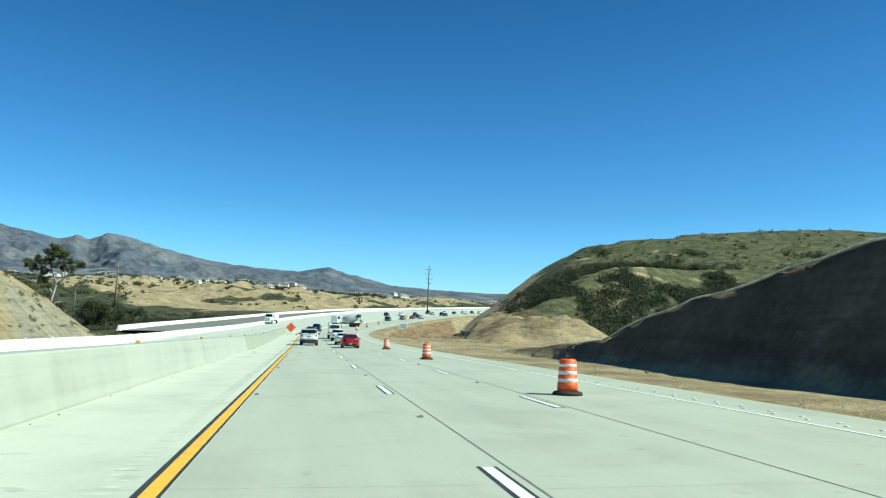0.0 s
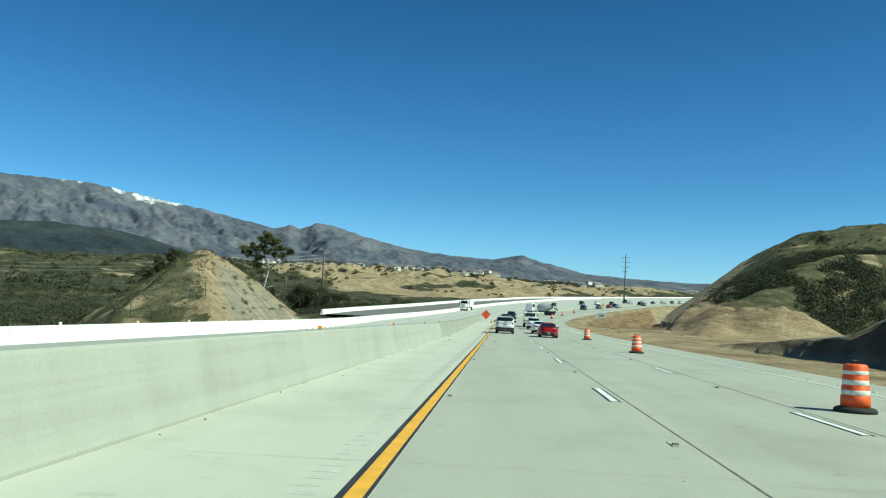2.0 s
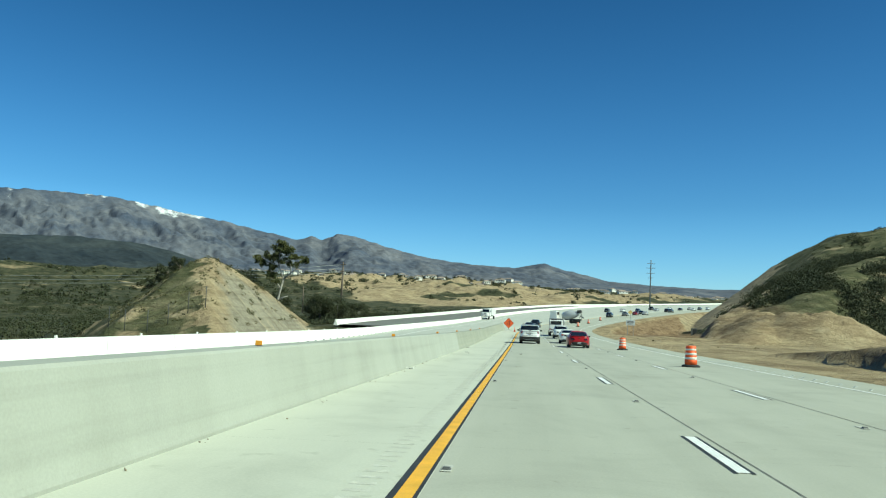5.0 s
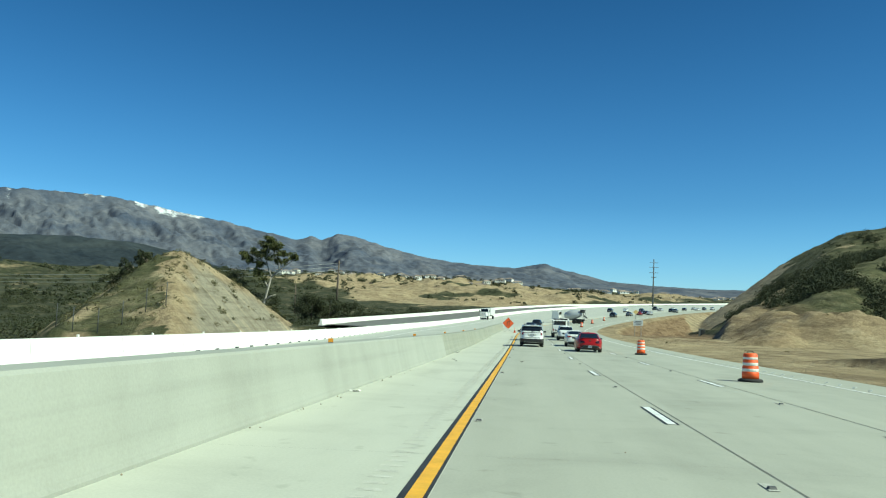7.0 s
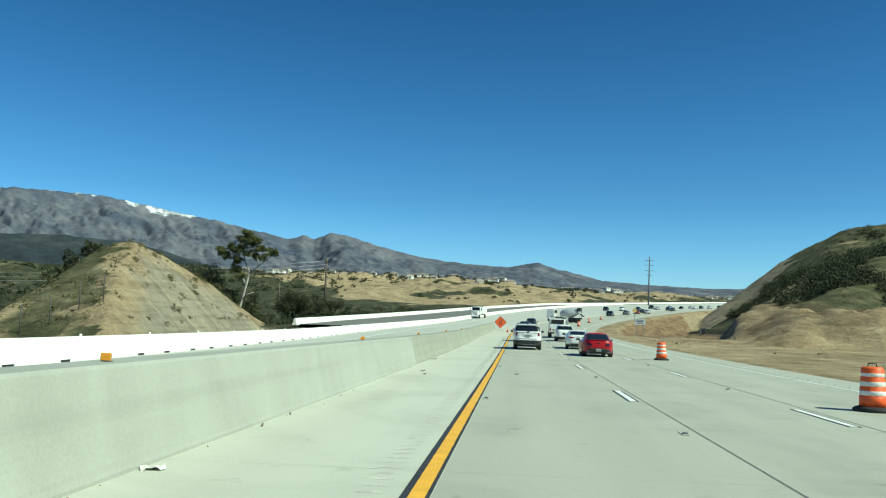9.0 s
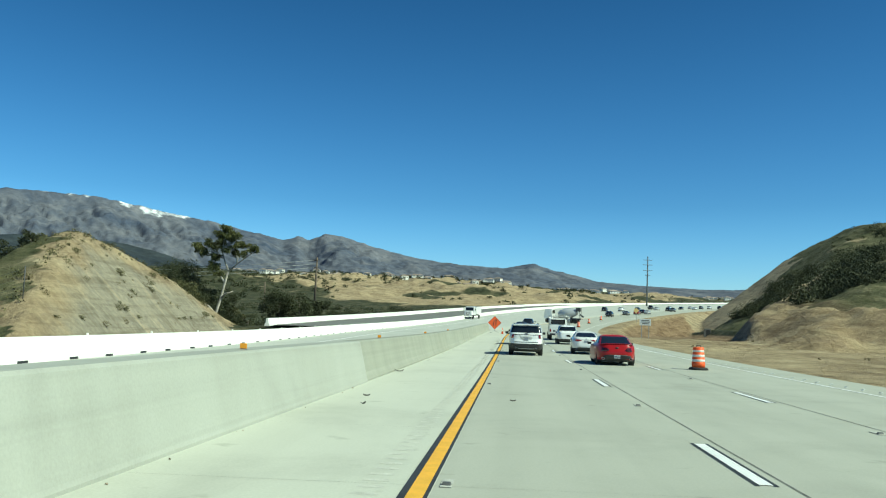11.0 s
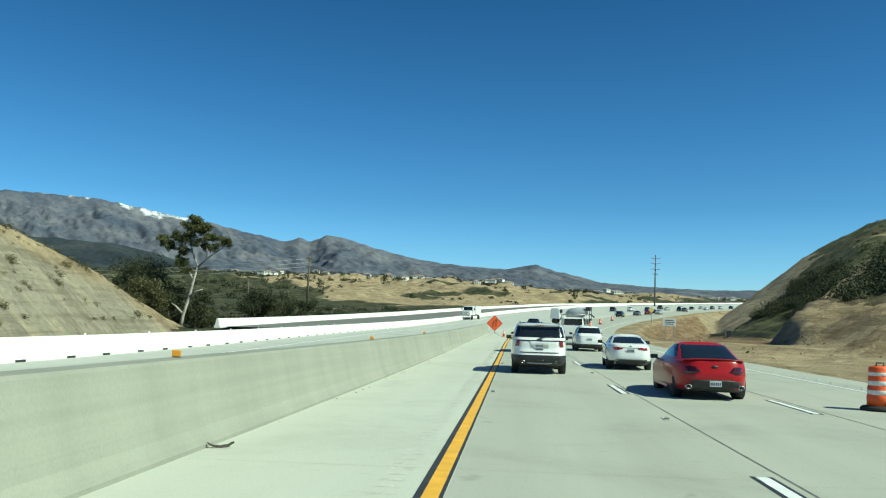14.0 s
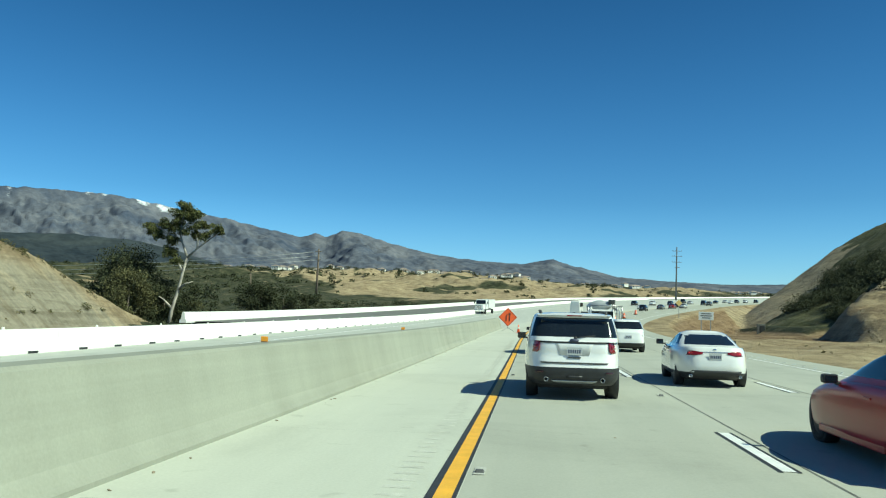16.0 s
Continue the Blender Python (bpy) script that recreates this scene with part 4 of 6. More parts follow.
part("skid_plate", panel(LOW, [(0.335, -0.28, 0.28), (0.37, -0.42, 0.42), (0.40, -0.46, 0.46)], 0.02, 0.04, 12), steel, suv, "silver skid plate")
part("tow_cover", panel(LOW, [(0.44, -0.16, 0.16), (0.5, -0.16, 0.16)], 0.015, 0.03, 4), black_plastic, suv)
emblem(suv, LOW, 1.20, plate_ink, 0.19, 0.075)
part("gate_handle", box_bm((0.26, 0.03, 0.03), (0, on_rear(LOW, 0, 0.86) - 0.012, 0.86), 0.008), grey_plastic, suv)
part("roof_spoiler", box_bm((1.50, 0.26, 0.032), (0, 0.36, 1.715), 0.014, pose(0, 0, 0, 4)), white_car, suv)
part("high_brake_light", box_bm((0.3, 0.02, 0.022), (0, 0.235, 1.70), 0.004), red_lens, suv, "slim red brake light")
part("rear_wiper", tube([(0.02, 0.12, 1.255), (0.25, 0.155, 1.285), (0.42, 0.17, 1.30)], 0.011), black_plastic, suv)
part("wiper_hub", lathe([(0.0001, 0), (0.03, 0), (0.03, 0.03), (0.0001, 0.03)], 12, "y", (0.02, 0.1, 1.25)), black_plastic, suv)

# red two-door coupe
LOW = [(0.20, 4.48, 0.16, 0.885, 5, 0.2), (0.30, 4.58, 0.06, 0.915, 5, 0.2), (0.45, 4.63, 0.0, 0.925, 5, 0.2), (0.60, 4.62, 0.0, 0.93, 5, 0.2), (0.75, 4.55, 0.06, 0.93, 5, 0.21), (0.86, 4.4, 0.10, 0.915, 5, 0.22), (0.93, 4.2, 0.13, 0.86, 5, 0.24)]
CAB = [(0.90, 3.35, 0.30, 0.86, 5, 0.1), (0.98, 3.1, 0.45, 0.80, 5, 0.1), (1.10, 2.8, 0.80, 0.745, 5, 0.1), (1.22, 2.45, 1.12, 0.69, 4.5, 0.1), (1.30, 2.15, 1.38, 0.63, 4, 0.1), (1.34, 1.95, 1.55, 0.54, 3.5, 0.1)]
coupe = car("coupe", stand(5.62, 88.0), 0, dict(low=LOW, cabin=CAB, paint=red_car, glass=(0.985, 1.30), rear_sill=-0.03, rear_glass_width=0.86, cladding=0.235, wheel=0.335, tyre_width=0.25, half=0.925, axles=(0.98, 3.80), mirror=(0.9, 2.75, 0.94, black_plastic, (0.20, 0.12, 0.12)), plate=0.40, plate_width=0.28, pillars=(0.3,), rim=black_rim, drop=lambda y: 0.23 * max(0, (y - 2.7) / 1.9) - 0.045 * max(0, (0.8 - y) / 0.8), crown=0.0, roof_crown=0.045), "glossy red two-door coupe with black wheels")
for s in (-1, 1):
    bm = panel(LOW, [(0.63, 0.50, 0.895), (0.69, 0.34, 0.90), (0.79, 0.44, 0.90), (0.87, 0.66, 0.875)], 0.026, 0.04)
    lamp = part("tail_light", mirrored(bm) if s < 0 else bm, smoked_lens, coupe, "smoked dark tail light")
    bm = panel(LOW, [(0.71, 0.72, 0.89), (0.80, 0.76, 0.885)], 0.03, 0.02, 4)
    part("lamp_core", mirrored(bm) if s < 0 else bm, red_lens, lamp)
    exhaust(coupe, s * 0.62, 0.14, 0.31, 0.055, steel, 1.3)
part("diffuser", panel(LOW, [(0.24, -0.62, 0.62), (0.33, -0.72, 0.72), (0.45, -0.64, 0.64), (0.49, -0.40, 0.40)], 0.012, 0.03, 14), black_plastic, coupe, "black rear diffuser")
emblem(coupe, LOW, 0.80, black_plastic, 0.15, 0.075)
wing = [bmesh.new()]
pts = [(-0.74, 0.28, 0.935), (-0.68, 0.16, 0.965), (-0.4, 0.11, 0.985), (0, 0.09, 0.99), (0.4, 0.11, 0.985), (0.68, 0.16, 0.965), (0.74, 0.28, 0.935)]
rows = [[wing[0].verts.new((x, y + dy, z + dz)) for dy, dz in ((0, 0), (0.15, 0.008), (0.15, -0.012), (0.02, -0.022))] for x, y, z in pts]
for p, q in zip(rows, rows[1:]):
    for k in range(4):
        wing[0].faces.new((p[k], p[(k + 1) % 4], q[(k + 1) % 4], q[k])).smooth = True
wing[0].faces.new(rows[0]), wing[0].faces.new(rows[-1])
bmesh.ops.recalc_face_normals(wing[0], faces=wing[0].faces)
part("spoiler", wing[0], red_car, coupe, "low red boot spoiler")
fin = box_bm((0.035, 0.16, 0.07), (0, 1.72, 1.405), 0.01, None, (0.3, 0.35))
part("antenna_fin", fin, red_car, coupe)
for s in (-1, 1):
    part("door_handle", box_bm((0.03, 0.2, 0.03), (s * 0.925, 1.75, 0.78), 0.01), red_car, coupe)
    part("side_skirt", box_bm((0.05, 2.1, 0.1), (s * 0.88, 2.4, 0.24), 0.02), red_car, coupe)

# white four-door saloon
LOW = [(0.22, 4.8, 0.18, 0.82, 5, 0.18), (0.34, 4.93, 0.04, 0.92, 5, 0.18), (0.50, 4.96, 0.0, 0.94, 5, 0.18), (0.66, 4.95, 0.02, 0.94, 5, 0.18), (0.80, 4.88, 0.06, 0.935, 5, 0.19), (0.92, 4.7, 0.11, 0.91, 5, 0.2), (1.00, 4.5, 0.16, 0.86, 5, 0.22)]
CAB = [(0.96, 3.75, 0.50, 0.85, 5, 0.1), (1.03, 3.5, 0.70, 0.81, 5, 0.1), (1.14, 3.15, 1.05, 0.745, 5, 0.1), (1.26, 2.8, 1.42, 0.675, 4.5, 0.1), (1.34, 2.5, 1.72, 0.60, 4, 0.1), (1.375, 2.3, 1.9, 0.52, 3.5, 0.1)]
SALOON_LOW, SALOON_CAB = LOW, CAB
saloon = car("saloon", stand(5.38, 100.7), -2.5, dict(low=LOW, cabin=CAB, paint=pearl_car, glass=(1.06, 1.31), rear_glass_width=0.82, cladding=0.36, wheel=0.34, half=0.935, axles=(1.05, 3.95), mirror=(0.92, 3.2, 1.06, black_plastic), plate=0.78, pillars=(0.28, 0.56), drop=lambda y: 0.17 * max(0, (y - 3.3) / 1.6) - 0.03 * max(0, (0.9 - y) / 0.9), crown=0.0, roof_crown=0.05), "white four-door saloon with slim red tail lights")
for s in (-1, 1):
    bm = panel(LOW, [(0.80, 0.50, 0.885), (0.84, 0.30, 0.885), (0.89, 0.30, 0.87), (0.92, 0.52, 0.855)], 0.022, 0.04)
    lamp = part("tail_light", mirrored(bm) if s < 0 else bm, red_lens, saloon, "slim red tail light")
    bm = panel(LOW, [(0.85, 0.55, 0.88), (0.875, 0.55, 0.88)], 0.022, 0.02, 5)
    part("lamp_core", mirrored(bm) if s < 0 else bm, BRAKE, lamp)
    exhaust(saloon, s * 0.6, 0.13, 0.29, 0.036)
    part("door_handle", box_bm((0.03, 0.2, 0.03), (s * 0.935, 2.0, 0.84), 0.01), chrome, saloon)
part("chrome_bar", panel(LOW, [(0.875, -0.42, 0.42), (0.90, -0.42, 0.42)], 0.014, 0.03, 10), chrome, saloon, "chrome bar on the boot lid")
part("lower_valance", panel(LOW, [(0.26, -0.70, 0.70), (0.36, -0.76, 0.76), (0.43, -0.66, 0.66)], 0.012, 0.03, 12), black_plastic, saloon)
emblem(saloon, LOW, 0.95, chrome, 0.09, 0.06)


def plain_car(name, x, y, yaw, kind, col, label, category="car"):
    """A car of the queue: saloon, suv or pickup outline with lamps, plate, mirrors and wheels."""
    tall = kind != "saloon"
    if tall:
        low = [(0.28, 4.45, 0.14, 0.84, 6, 0.16), (0.42, 4.55, 0.02, 0.91, 6, 0.15), (0.62, 4.55, 0.0, 0.92, 6, 0.15), (0.85, 4.5, 0.05, 0.92, 6, 0.15), (1.06, 4.3, 0.08, 0.89, 6, 0.17)]
        cab = [(1.03, 3.5, 0.12, 0.88, 6, 0.06), (1.15, 3.25, 0.2, 0.85, 6, 0.06), (1.4, 2.8, 0.36, 0.76, 5, 0.06), (1.56, 2.5, 0.44, 0.69, 4, 0.06), (1.63, 2.3, 0.55, 0.6, 4, 0.06)]
        if kind == "pickup":
            low = [(0.4, 5.5, 0.05, 0.88, 8, 0.12), (0.6, 5.55, 0.0, 0.96, 8, 0.1), (0.9, 5.5, 0.02, 0.97, 8, 0.1), (1.18, 5.3, 0.03, 0.95, 8, 0.1)]
            cab = [(1.15, 4.0, 1.75, 0.93, 6, 0.06), (1.3, 3.8, 1.8, 0.9, 6, 0.06), (1.6, 3.3, 1.95, 0.8, 5, 0.06), (1.8, 3.0, 2.05, 0.7, 4, 0.06), (1.84, 2.8, 2.2, 0.62, 4, 0.06)]
        s = dict(low=low, cabin=cab, glass=(cab[1][0], cab[-2][0]), wheel=0.36, half=low[1][3], axles=(0.95, 3.55) if kind == "suv" else (1.2, 4.5), mirror=(low[2][3], 3.0, 1.1, black_plastic), plate=0.78, cladding=0.5 if kind == "suv" else 0.55, levels=list(np.linspace(low[0][0], low[-1][0], 9)), drop=lambda v: 0.16 * max(0, (v - 3.0) / 1.5))
        lamp_rows = [(0.82, 0.68, low[1][3]), (1.02, 0.70, low[1][3] - 0.03)]
    else:
        low, cab = SALOON_LOW, SALOON_CAB
        s = dict(low=low, cabin=cab, glass=(1.04, 1.33), rear_glass_width=0.86, wheel=0.33, half=0.935, axles=(1.05, 3.95), mirror=(0.92, 3.2, 1.06, black_plastic), plate=0.72, cladding=0.36, levels=list(np.linspace(low[0][0], low[-1][0], 9)), drop=lambda v: 0.17 * max(0, (v - 3.3) / 1.6), crown=0.0, roof_crown=0.05)
        lamp_rows = [(0.72, 0.56, 0.935), (0.88, 0.5, 0.915)]
    s["paint"] = col
    c = car(name, stand(x, y), yaw, s, label, category, "cars in the queue")
    for side in (-1, 1):
        bm = panel(s["low"], lamp_rows, 0.016, 0.04, 5)
        part("tail_light", mirrored(bm) if side < 0 else bm, red_lens, c)
    return c


def heading(y):
    return -math.degrees(math.atan(float(SWING(y + 2) - SWING(y - 2)) / 4))


black_car = paint("black_car_paint", (0.012, 0.012, 0.014), 0.2)
grey_car = paint("grey_car_paint", (0.10, 0.105, 0.11), 0.25)
blue_car = paint("dark_blue_car_paint", (0.02, 0.03, 0.06), 0.22)
silver_car = paint("silver_car_paint", (0.42, 0.43, 0.44), 0.28)
maroon_car = paint("maroon_car_paint", (0.20, 0.02, 0.02), 0.25)
QUEUE = [
    ("crossover", 5.6, 121.0, "suv", white_car, "white compact SUV waiting in the queue of traffic", "suv"),
    ("wagon", 1.62, 116.0, "suv", black_car, "black SUV close beside the yellow line", "suv"),
    ("hatchback", 1.9, 164.0, "saloon", grey_car, "grey saloon in the slow queue", "car"),
    ("estate_car", 3.2, 183.0, "suv", black_car, "black SUV far along the queue", "suv"),
    ("estate_car", 34.3, 354.0, "suv", black_car, "black SUV far along the queue", "suv"),
    ("city_car", 30.0, 304.0, "saloon", white_car, "white saloon rounding the bend", "car"),
    ("estate_car", 41.5, 362.0, "suv", white_car, "white SUV rounding the bend", "suv"),
    ("city_car", 36.0, 309.0, "saloon", grey_car, "dark grey saloon rounding the bend", "car"),
    ("city_car", 41.5, 323.0, "saloon", maroon_car, "dark red saloon rounding the bend", "car"),
    ("estate_car", 49.0, 371.0, "suv", blue_car, "dark blue SUV rounding the bend", "suv"),
    ("pickup_truck", 62.0, 420.0, "pickup", black_car, "black pickup truck far along the bend", "pickup truck"),
    ("city_car", 62.0, 404.0, "saloon", silver_car, "silver saloon far along the bend", "car"),
    ("estate_car", 72.0, 427.0, "suv", white_car, "white SUV far along the bend", "suv"),
    ("city_car", 79.0, 437.0, "saloon", black_car, "black saloon far along the bend", "car"),
    ("city_car", 88.0, 459.0, "saloon", silver_car, "silver saloon far along the bend", "car"),
    ("estate_car", 94.0, 462.0, "suv", grey_car, "grey SUV far along the bend", "suv"),
]
MORE = [(288, 1.8, "suv", black_car, "black SUV in the line of cars on the bend"), (330, 5.4, "saloon", silver_car, "silver saloon in the line of cars on the bend"), (341, 1.8, "saloon", black_car, "black saloon in the line of cars on the bend"), (384, 5.4, "suv", grey_car, "grey SUV in the line of cars on the bend"), (392, 1.8, "suv", black_car, "black SUV in the line of cars on the bend"), (446, 2.0, "saloon", white_car, "white saloon in the line of cars on the bend"), (474, 3.0, "suv", white_car, "white SUV in the line of cars on the bend"), (486, 5.6, "suv", black_car, "black SUV in the line of cars on the bend")]
QUEUE += [("bend_car", float(SWING(y)) + off, y, kind, col, label, "suv" if kind == "suv" else "car") for y, off, kind, col, label in MORE]
for name, x, y, kind, col, label, cat in QUEUE:
    plain_car(name, x, y, heading(y), kind, col, label, cat)

# concrete mixer with a silver drum
truck_white = paint("truck_white_paint", (0.72, 0.72, 0.70), 0.35, 0.4)
mixer = thing("mixer_truck", stand(15.6, 226) @ pose(0, 0, 0, 0, 0, 72), "white mixer truck with a silver drum", "truck")
part("cab", box_bm((2.3, 2.0, 2.1), (0, 7.2, 1.95), 0.12, None, (0.92, 0.8)), truck_white, mixer)
part("cab_window", box_bm((1.8, 0.04, 0.7), (0, 6.22, 2.4), 0.03), glass_dark, mixer)
part("chassis", box_bm((1.1, 7.6, 0.35), (0, 4.0, 0.95), 0.04), black_plastic, mixer)
drum = lathe([(0.0001, 0), (0.55, 0), (0.75, 0.5), (1.15, 1.7), (1.2, 2.6), (0.95, 3.7), (0.6, 4.2), (0.0001, 4.2)], 24, "y")
bmesh.ops.transform(drum, matrix=pose(0, 1.0, 2.45, -10), verts=drum.verts)
part("drum", drum, silver_car, mixer, "silver mixing drum")
part("hopper", box_bm((1.2, 0.9, 0.8), (0, 0.7, 3.0), 0.06, None, (1.2, 1.1)), grey_plastic, mixer)
for s in (-1, 1):
    part("frame_post", tube([(s * 0.8, 0.4, 1.0), (s * 0.9, 0.35, 2.6), (s * 0.6, 0.5, 3.3)], 0.05), black_plastic, mixer)
    part("tail_light", box_bm((0.25, 0.05, 0.15), (s * 0.9, 0.05, 0.95), 0.02), red_lens, mixer)
    for y in (1.2, 2.5, 7.3):
        wheel(mixer, s * 1.05, y, 0.5, 0.35, steel)
part("chute", box_bm((0.5, 1.0, 0.25), (0.2, 0.05, 1.7), 0.04, pose(0, 0, 0, 35)), grey_plastic, mixer)

# utility truck with a ladder rack
util = thing("utility_truck", stand(5.6, 133) @ pose(0, 0, 0, 0, 0, heading(133)), "white utility truck with a steel ladder rack", "truck")
part("cab", box_bm((2.0, 1.9, 1.35), (0, 4.6, 1.55), 0.12, None, (0.85, 0.75)), truck_white, util)
part("cab_window", box_bm((1.5, 0.04, 0.5), (0, 3.72, 1.85), 0.03), glass_dark, util)
part("bed", box_bm((2.1, 3.5, 1.0), (0, 1.85, 1.05), 0.05), truck_white, util)
part("bonnet", box_bm((1.9, 1.3, 0.7), (0, 5.9, 1.1), 0.12), truck_white, util)
for s in (-1, 1):
    for y in (0.15, 1.8, 3.4):
        part("rack_post", tube([(s * 0.98, y, 1.5), (s * 0.98, y, 2.45)], 0.035), steel, util)
    part("rack_rail", tube([(s * 0.98, -0.1, 2.45), (s * 0.98, 5.0, 2.45)], 0.035), steel, util)
    part("tail_light", box_bm((0.14, 0.04, 0.3), (s * 0.95, 0.09, 1.0), 0.02), red_lens, util)
    for y in (1.1, 5.5):
        wheel(util, s * 0.9, y, 0.4, 0.28, steel)
for y in (0.15, 1.8, 3.4):
    part("rack_bar", tube([(-0.98, y, 2.45), (0.98, y, 2.45)], 0.03), steel, util)
part("bumper", box_bm((2.0, 0.15, 0.2), (0, 0.0, 0.6), 0.03), black_plastic, util)

# white lorry on the closed roadway, seen from its front
lorry = thing("lorry", stand(-7.9, 242) @ pose(0, 0, 0, 0, 0, 168), "white lorry facing the traffic on the closed roadway", "truck")
part("cab", box_bm((2.3, 1.7, 1.9), (0, 5.6, 1.85), 0.14, None, (0.9, 0.7)), truck_white, lorry)
part("bonnet", box_bm((1.9, 1.5, 1.1), (0, 7.0, 1.35), 0.16, None, (0.85, 0.8)), truck_white, lorry)
part("windscreen", box_bm((1.85, 0.05, 0.75), (0, 6.33, 2.3), 0.04, pose(0, 0, 0, 14)), glass_dark, lorry)
part("grille", box_bm((1.0, 0.06, 0.75), (0, 7.76, 1.3), 0.04), chrome, lorry)
part("bumper", box_bm((2.3, 0.2, 0.3), (0, 7.8, 0.65), 0.05), chrome, lorry)
part("box_body", box_bm((2.4, 4.6, 1.7), (0, 2.4, 1.95), 0.05), truck_white, lorry)
part("chassis", box_bm((1.0, 7.0, 0.3), (0, 3.8, 0.85), 0.03), black_plastic, lorry)
for s in (-1, 1):
    part("headlight", lathe([(0.0001, 0), (0.12, 0), (0.12, 0.05), (0.0001, 0.07)], 14, "y", (s * 0.75, 7.7, 1.15)), clear_lens, lorry)
    part("mirror", box_bm((0.2, 0.12, 0.45), (s * 1.35, 6.3, 2.2), 0.04), black_plastic, lorry)
    for y in (1.5, 6.9):
        wheel(lorry, s * 1.0, y, 0.48, 0.3, steel)

# ---- work-zone furniture ----
orange = material("orange_plastic", (0.80, 0.115, 0.018), 0.5, vary=0.1, scale=5, fine=50)
reflective = material("white_reflective_band", (0.78, 0.76, 0.70), 0.45, vary=0.1, scale=12, fine=90)
sign_orange = material("orange_sign_sheet", (0.85, 0.13, 0.03), 0.4, vary=0.05, bump=0.0)
sign_black = material("black_sign_ink", (0.015, 0.015, 0.015), 0.5, vary=0.05, bump=0.0)
galvanised = material("galvanised_steel", (0.38, 0.39, 0.39), 0.5, metal=0.6, vary=0.12, scale=8)
amber = material("amber_reflector", (0.86, 0.36, 0.02), 0.35, vary=0.06, bump=0.0)
old_wood = material("weathered_wood", (0.16, 0.125, 0.095), 0.9, vary=0.2, scale=3, fine=40, bump=0.4)
sign_white = material("white_sign_sheet", (0.62, 0.64, 0.64), 0.45, vary=0.06, bump=0.0)


def drum_barrel(m, label="orange traffic drum with white bands and rubber base"):
    b = thing("traffic_drum", m, label, "traffic drum", "drums along the lane")
    rings = [(0.285, 0.10), (0.285, 0.32), (0.268, 0.34), (0.268, 0.52), (0.252, 0.54), (0.252, 0.72), (0.238, 0.74), (0.238, 0.94), (0.20, 0.985)]
    part("drum_body", lathe(rings + [(0.0001, 0.99)], 24), orange, b)
    for z0, z1, r in ((0.355, 0.455, 0.268), (0.56, 0.66, 0.252), (0.775, 0.85, 0.2385)):
        part("reflective_band", lathe([(r + 0.001, z0), (r + 0.004, z0 + 0.004), (r + 0.004, z1 - 0.004), (r + 0.001, z1)], 24), reflective, b)
    part("rubber_base", lathe([(0.0001, 0.0), (0.42, 0.0), (0.42, 0.05), (0.38, 0.09), (0.29, 0.11), (0.0001, 0.11)], 20), rubber, b)
    part("handle", tube([(-0.10, 0, 0.97), (-0.09, 0, 1.06), (0.09, 0, 1.06), (0.10, 0, 0.97)], 0.016), black_plastic, b)
    return b


first = drum_barrel(stand(8.9, 59.8))
for x, y, a in ((8.6, 31.0, 40), (9.0, 87.0, 15), (17.5, 230, 80), (23.0, 257, 10), (13.0, 202, 33)):
    copy_thing(first, stand(x, y, a))


def cone(m):
    c = thing("traffic_cone", m, "orange traffic cone beside the yellow line", "cone", "cones")
    part("cone_body", lathe([(0.14, 0.03), (0.025, 0.70), (0.0001, 0.705)], 18), orange, c)
    part("cone_base", box_bm((0.36, 0.36, 0.035), (0, 0, 0.018), 0.01), orange, c)
    part("cone_collar", lathe([(0.098, 0.33), (0.075, 0.48), (0.070, 0.48)], 18), reflective, c)
    return c


cone(stand(-0.45, 152.3))

board = thing("work_sign", stand(-1.5, 155.0), "orange diamond work sign with black lane symbol on a folding stand", "road sign")
SIDE = 0.62 * 2
plate = box_bm((SIDE, 0.02, SIDE), (0, 0, 0), 0.004, Matrix.Rotation(radians(45), 4, "Y"))
bmesh.ops.transform(plate, matrix=Matrix.Translation((0, 0, 1.32)), verts=plate.verts)
face = part("sign_face", plate, sign_orange, board)
edge_pts = [(0, -0.014, 1.32 + 0.82), (0.82, -0.014, 1.32), (0, -0.014, 1.32 - 0.82), (-0.82, -0.014, 1.32)]
part("sign_border", merge(*[tube([a, b], 0.012, 6) for a, b in zip(edge_pts, edge_pts[1:] + edge_pts[:1])]), sign_black, face)
part("sign_symbol", merge(tube([(-0.16, -0.016, 0.95), (-0.16, -0.016, 1.30), (-0.05, -0.016, 1.62)], 0.035, 6), tube([(0.16, -0.016, 0.95), (0.16, -0.016, 1.70)], 0.035, 6), tube([(0.06, -0.016, 1.58), (0.16, -0.016, 1.74), (0.26, -0.016, 1.58)], 0.03, 6)), sign_black, face)
part("mast", tube([(0, 0.02, 0.25), (0, 0.02, 2.1)], 0.02), galvanised, board)
for sx, sy in ((-1, -1), (1, -1), (-1, 1), (1, 1)):
    part("stand_leg", tube([(0, 0.02, 0.35), (sx * 0.55, sy * 0.45, 0.02)], 0.018), galvanised, board)

# amber markers on the median wall
mk = thing("barrier_marker", pose(-3.56, 20.0, 1.102), "square amber reflector on top of the median wall", "reflector", "wall reflectors")
part("reflector", box_bm((0.12, 0.012, 0.085), (0, 0, 0.055), 0.006), amber, mk)
part("bracket", merge(box_bm((0.12, 0.06, 0.012), (0, 0.03, 0.006), 0.003), box_bm((0.12, 0.01, 0.09), (0, 0.012, 0.05), 0.003)), galvanised, mk)
for y in (34.6, 49.2, 63.8, 78.3, 92.9, 107.5):
    copy_thing(mk, pose(-3.56 if y < 73 else -3.72, y, 1.102 + float(road_z(y))))

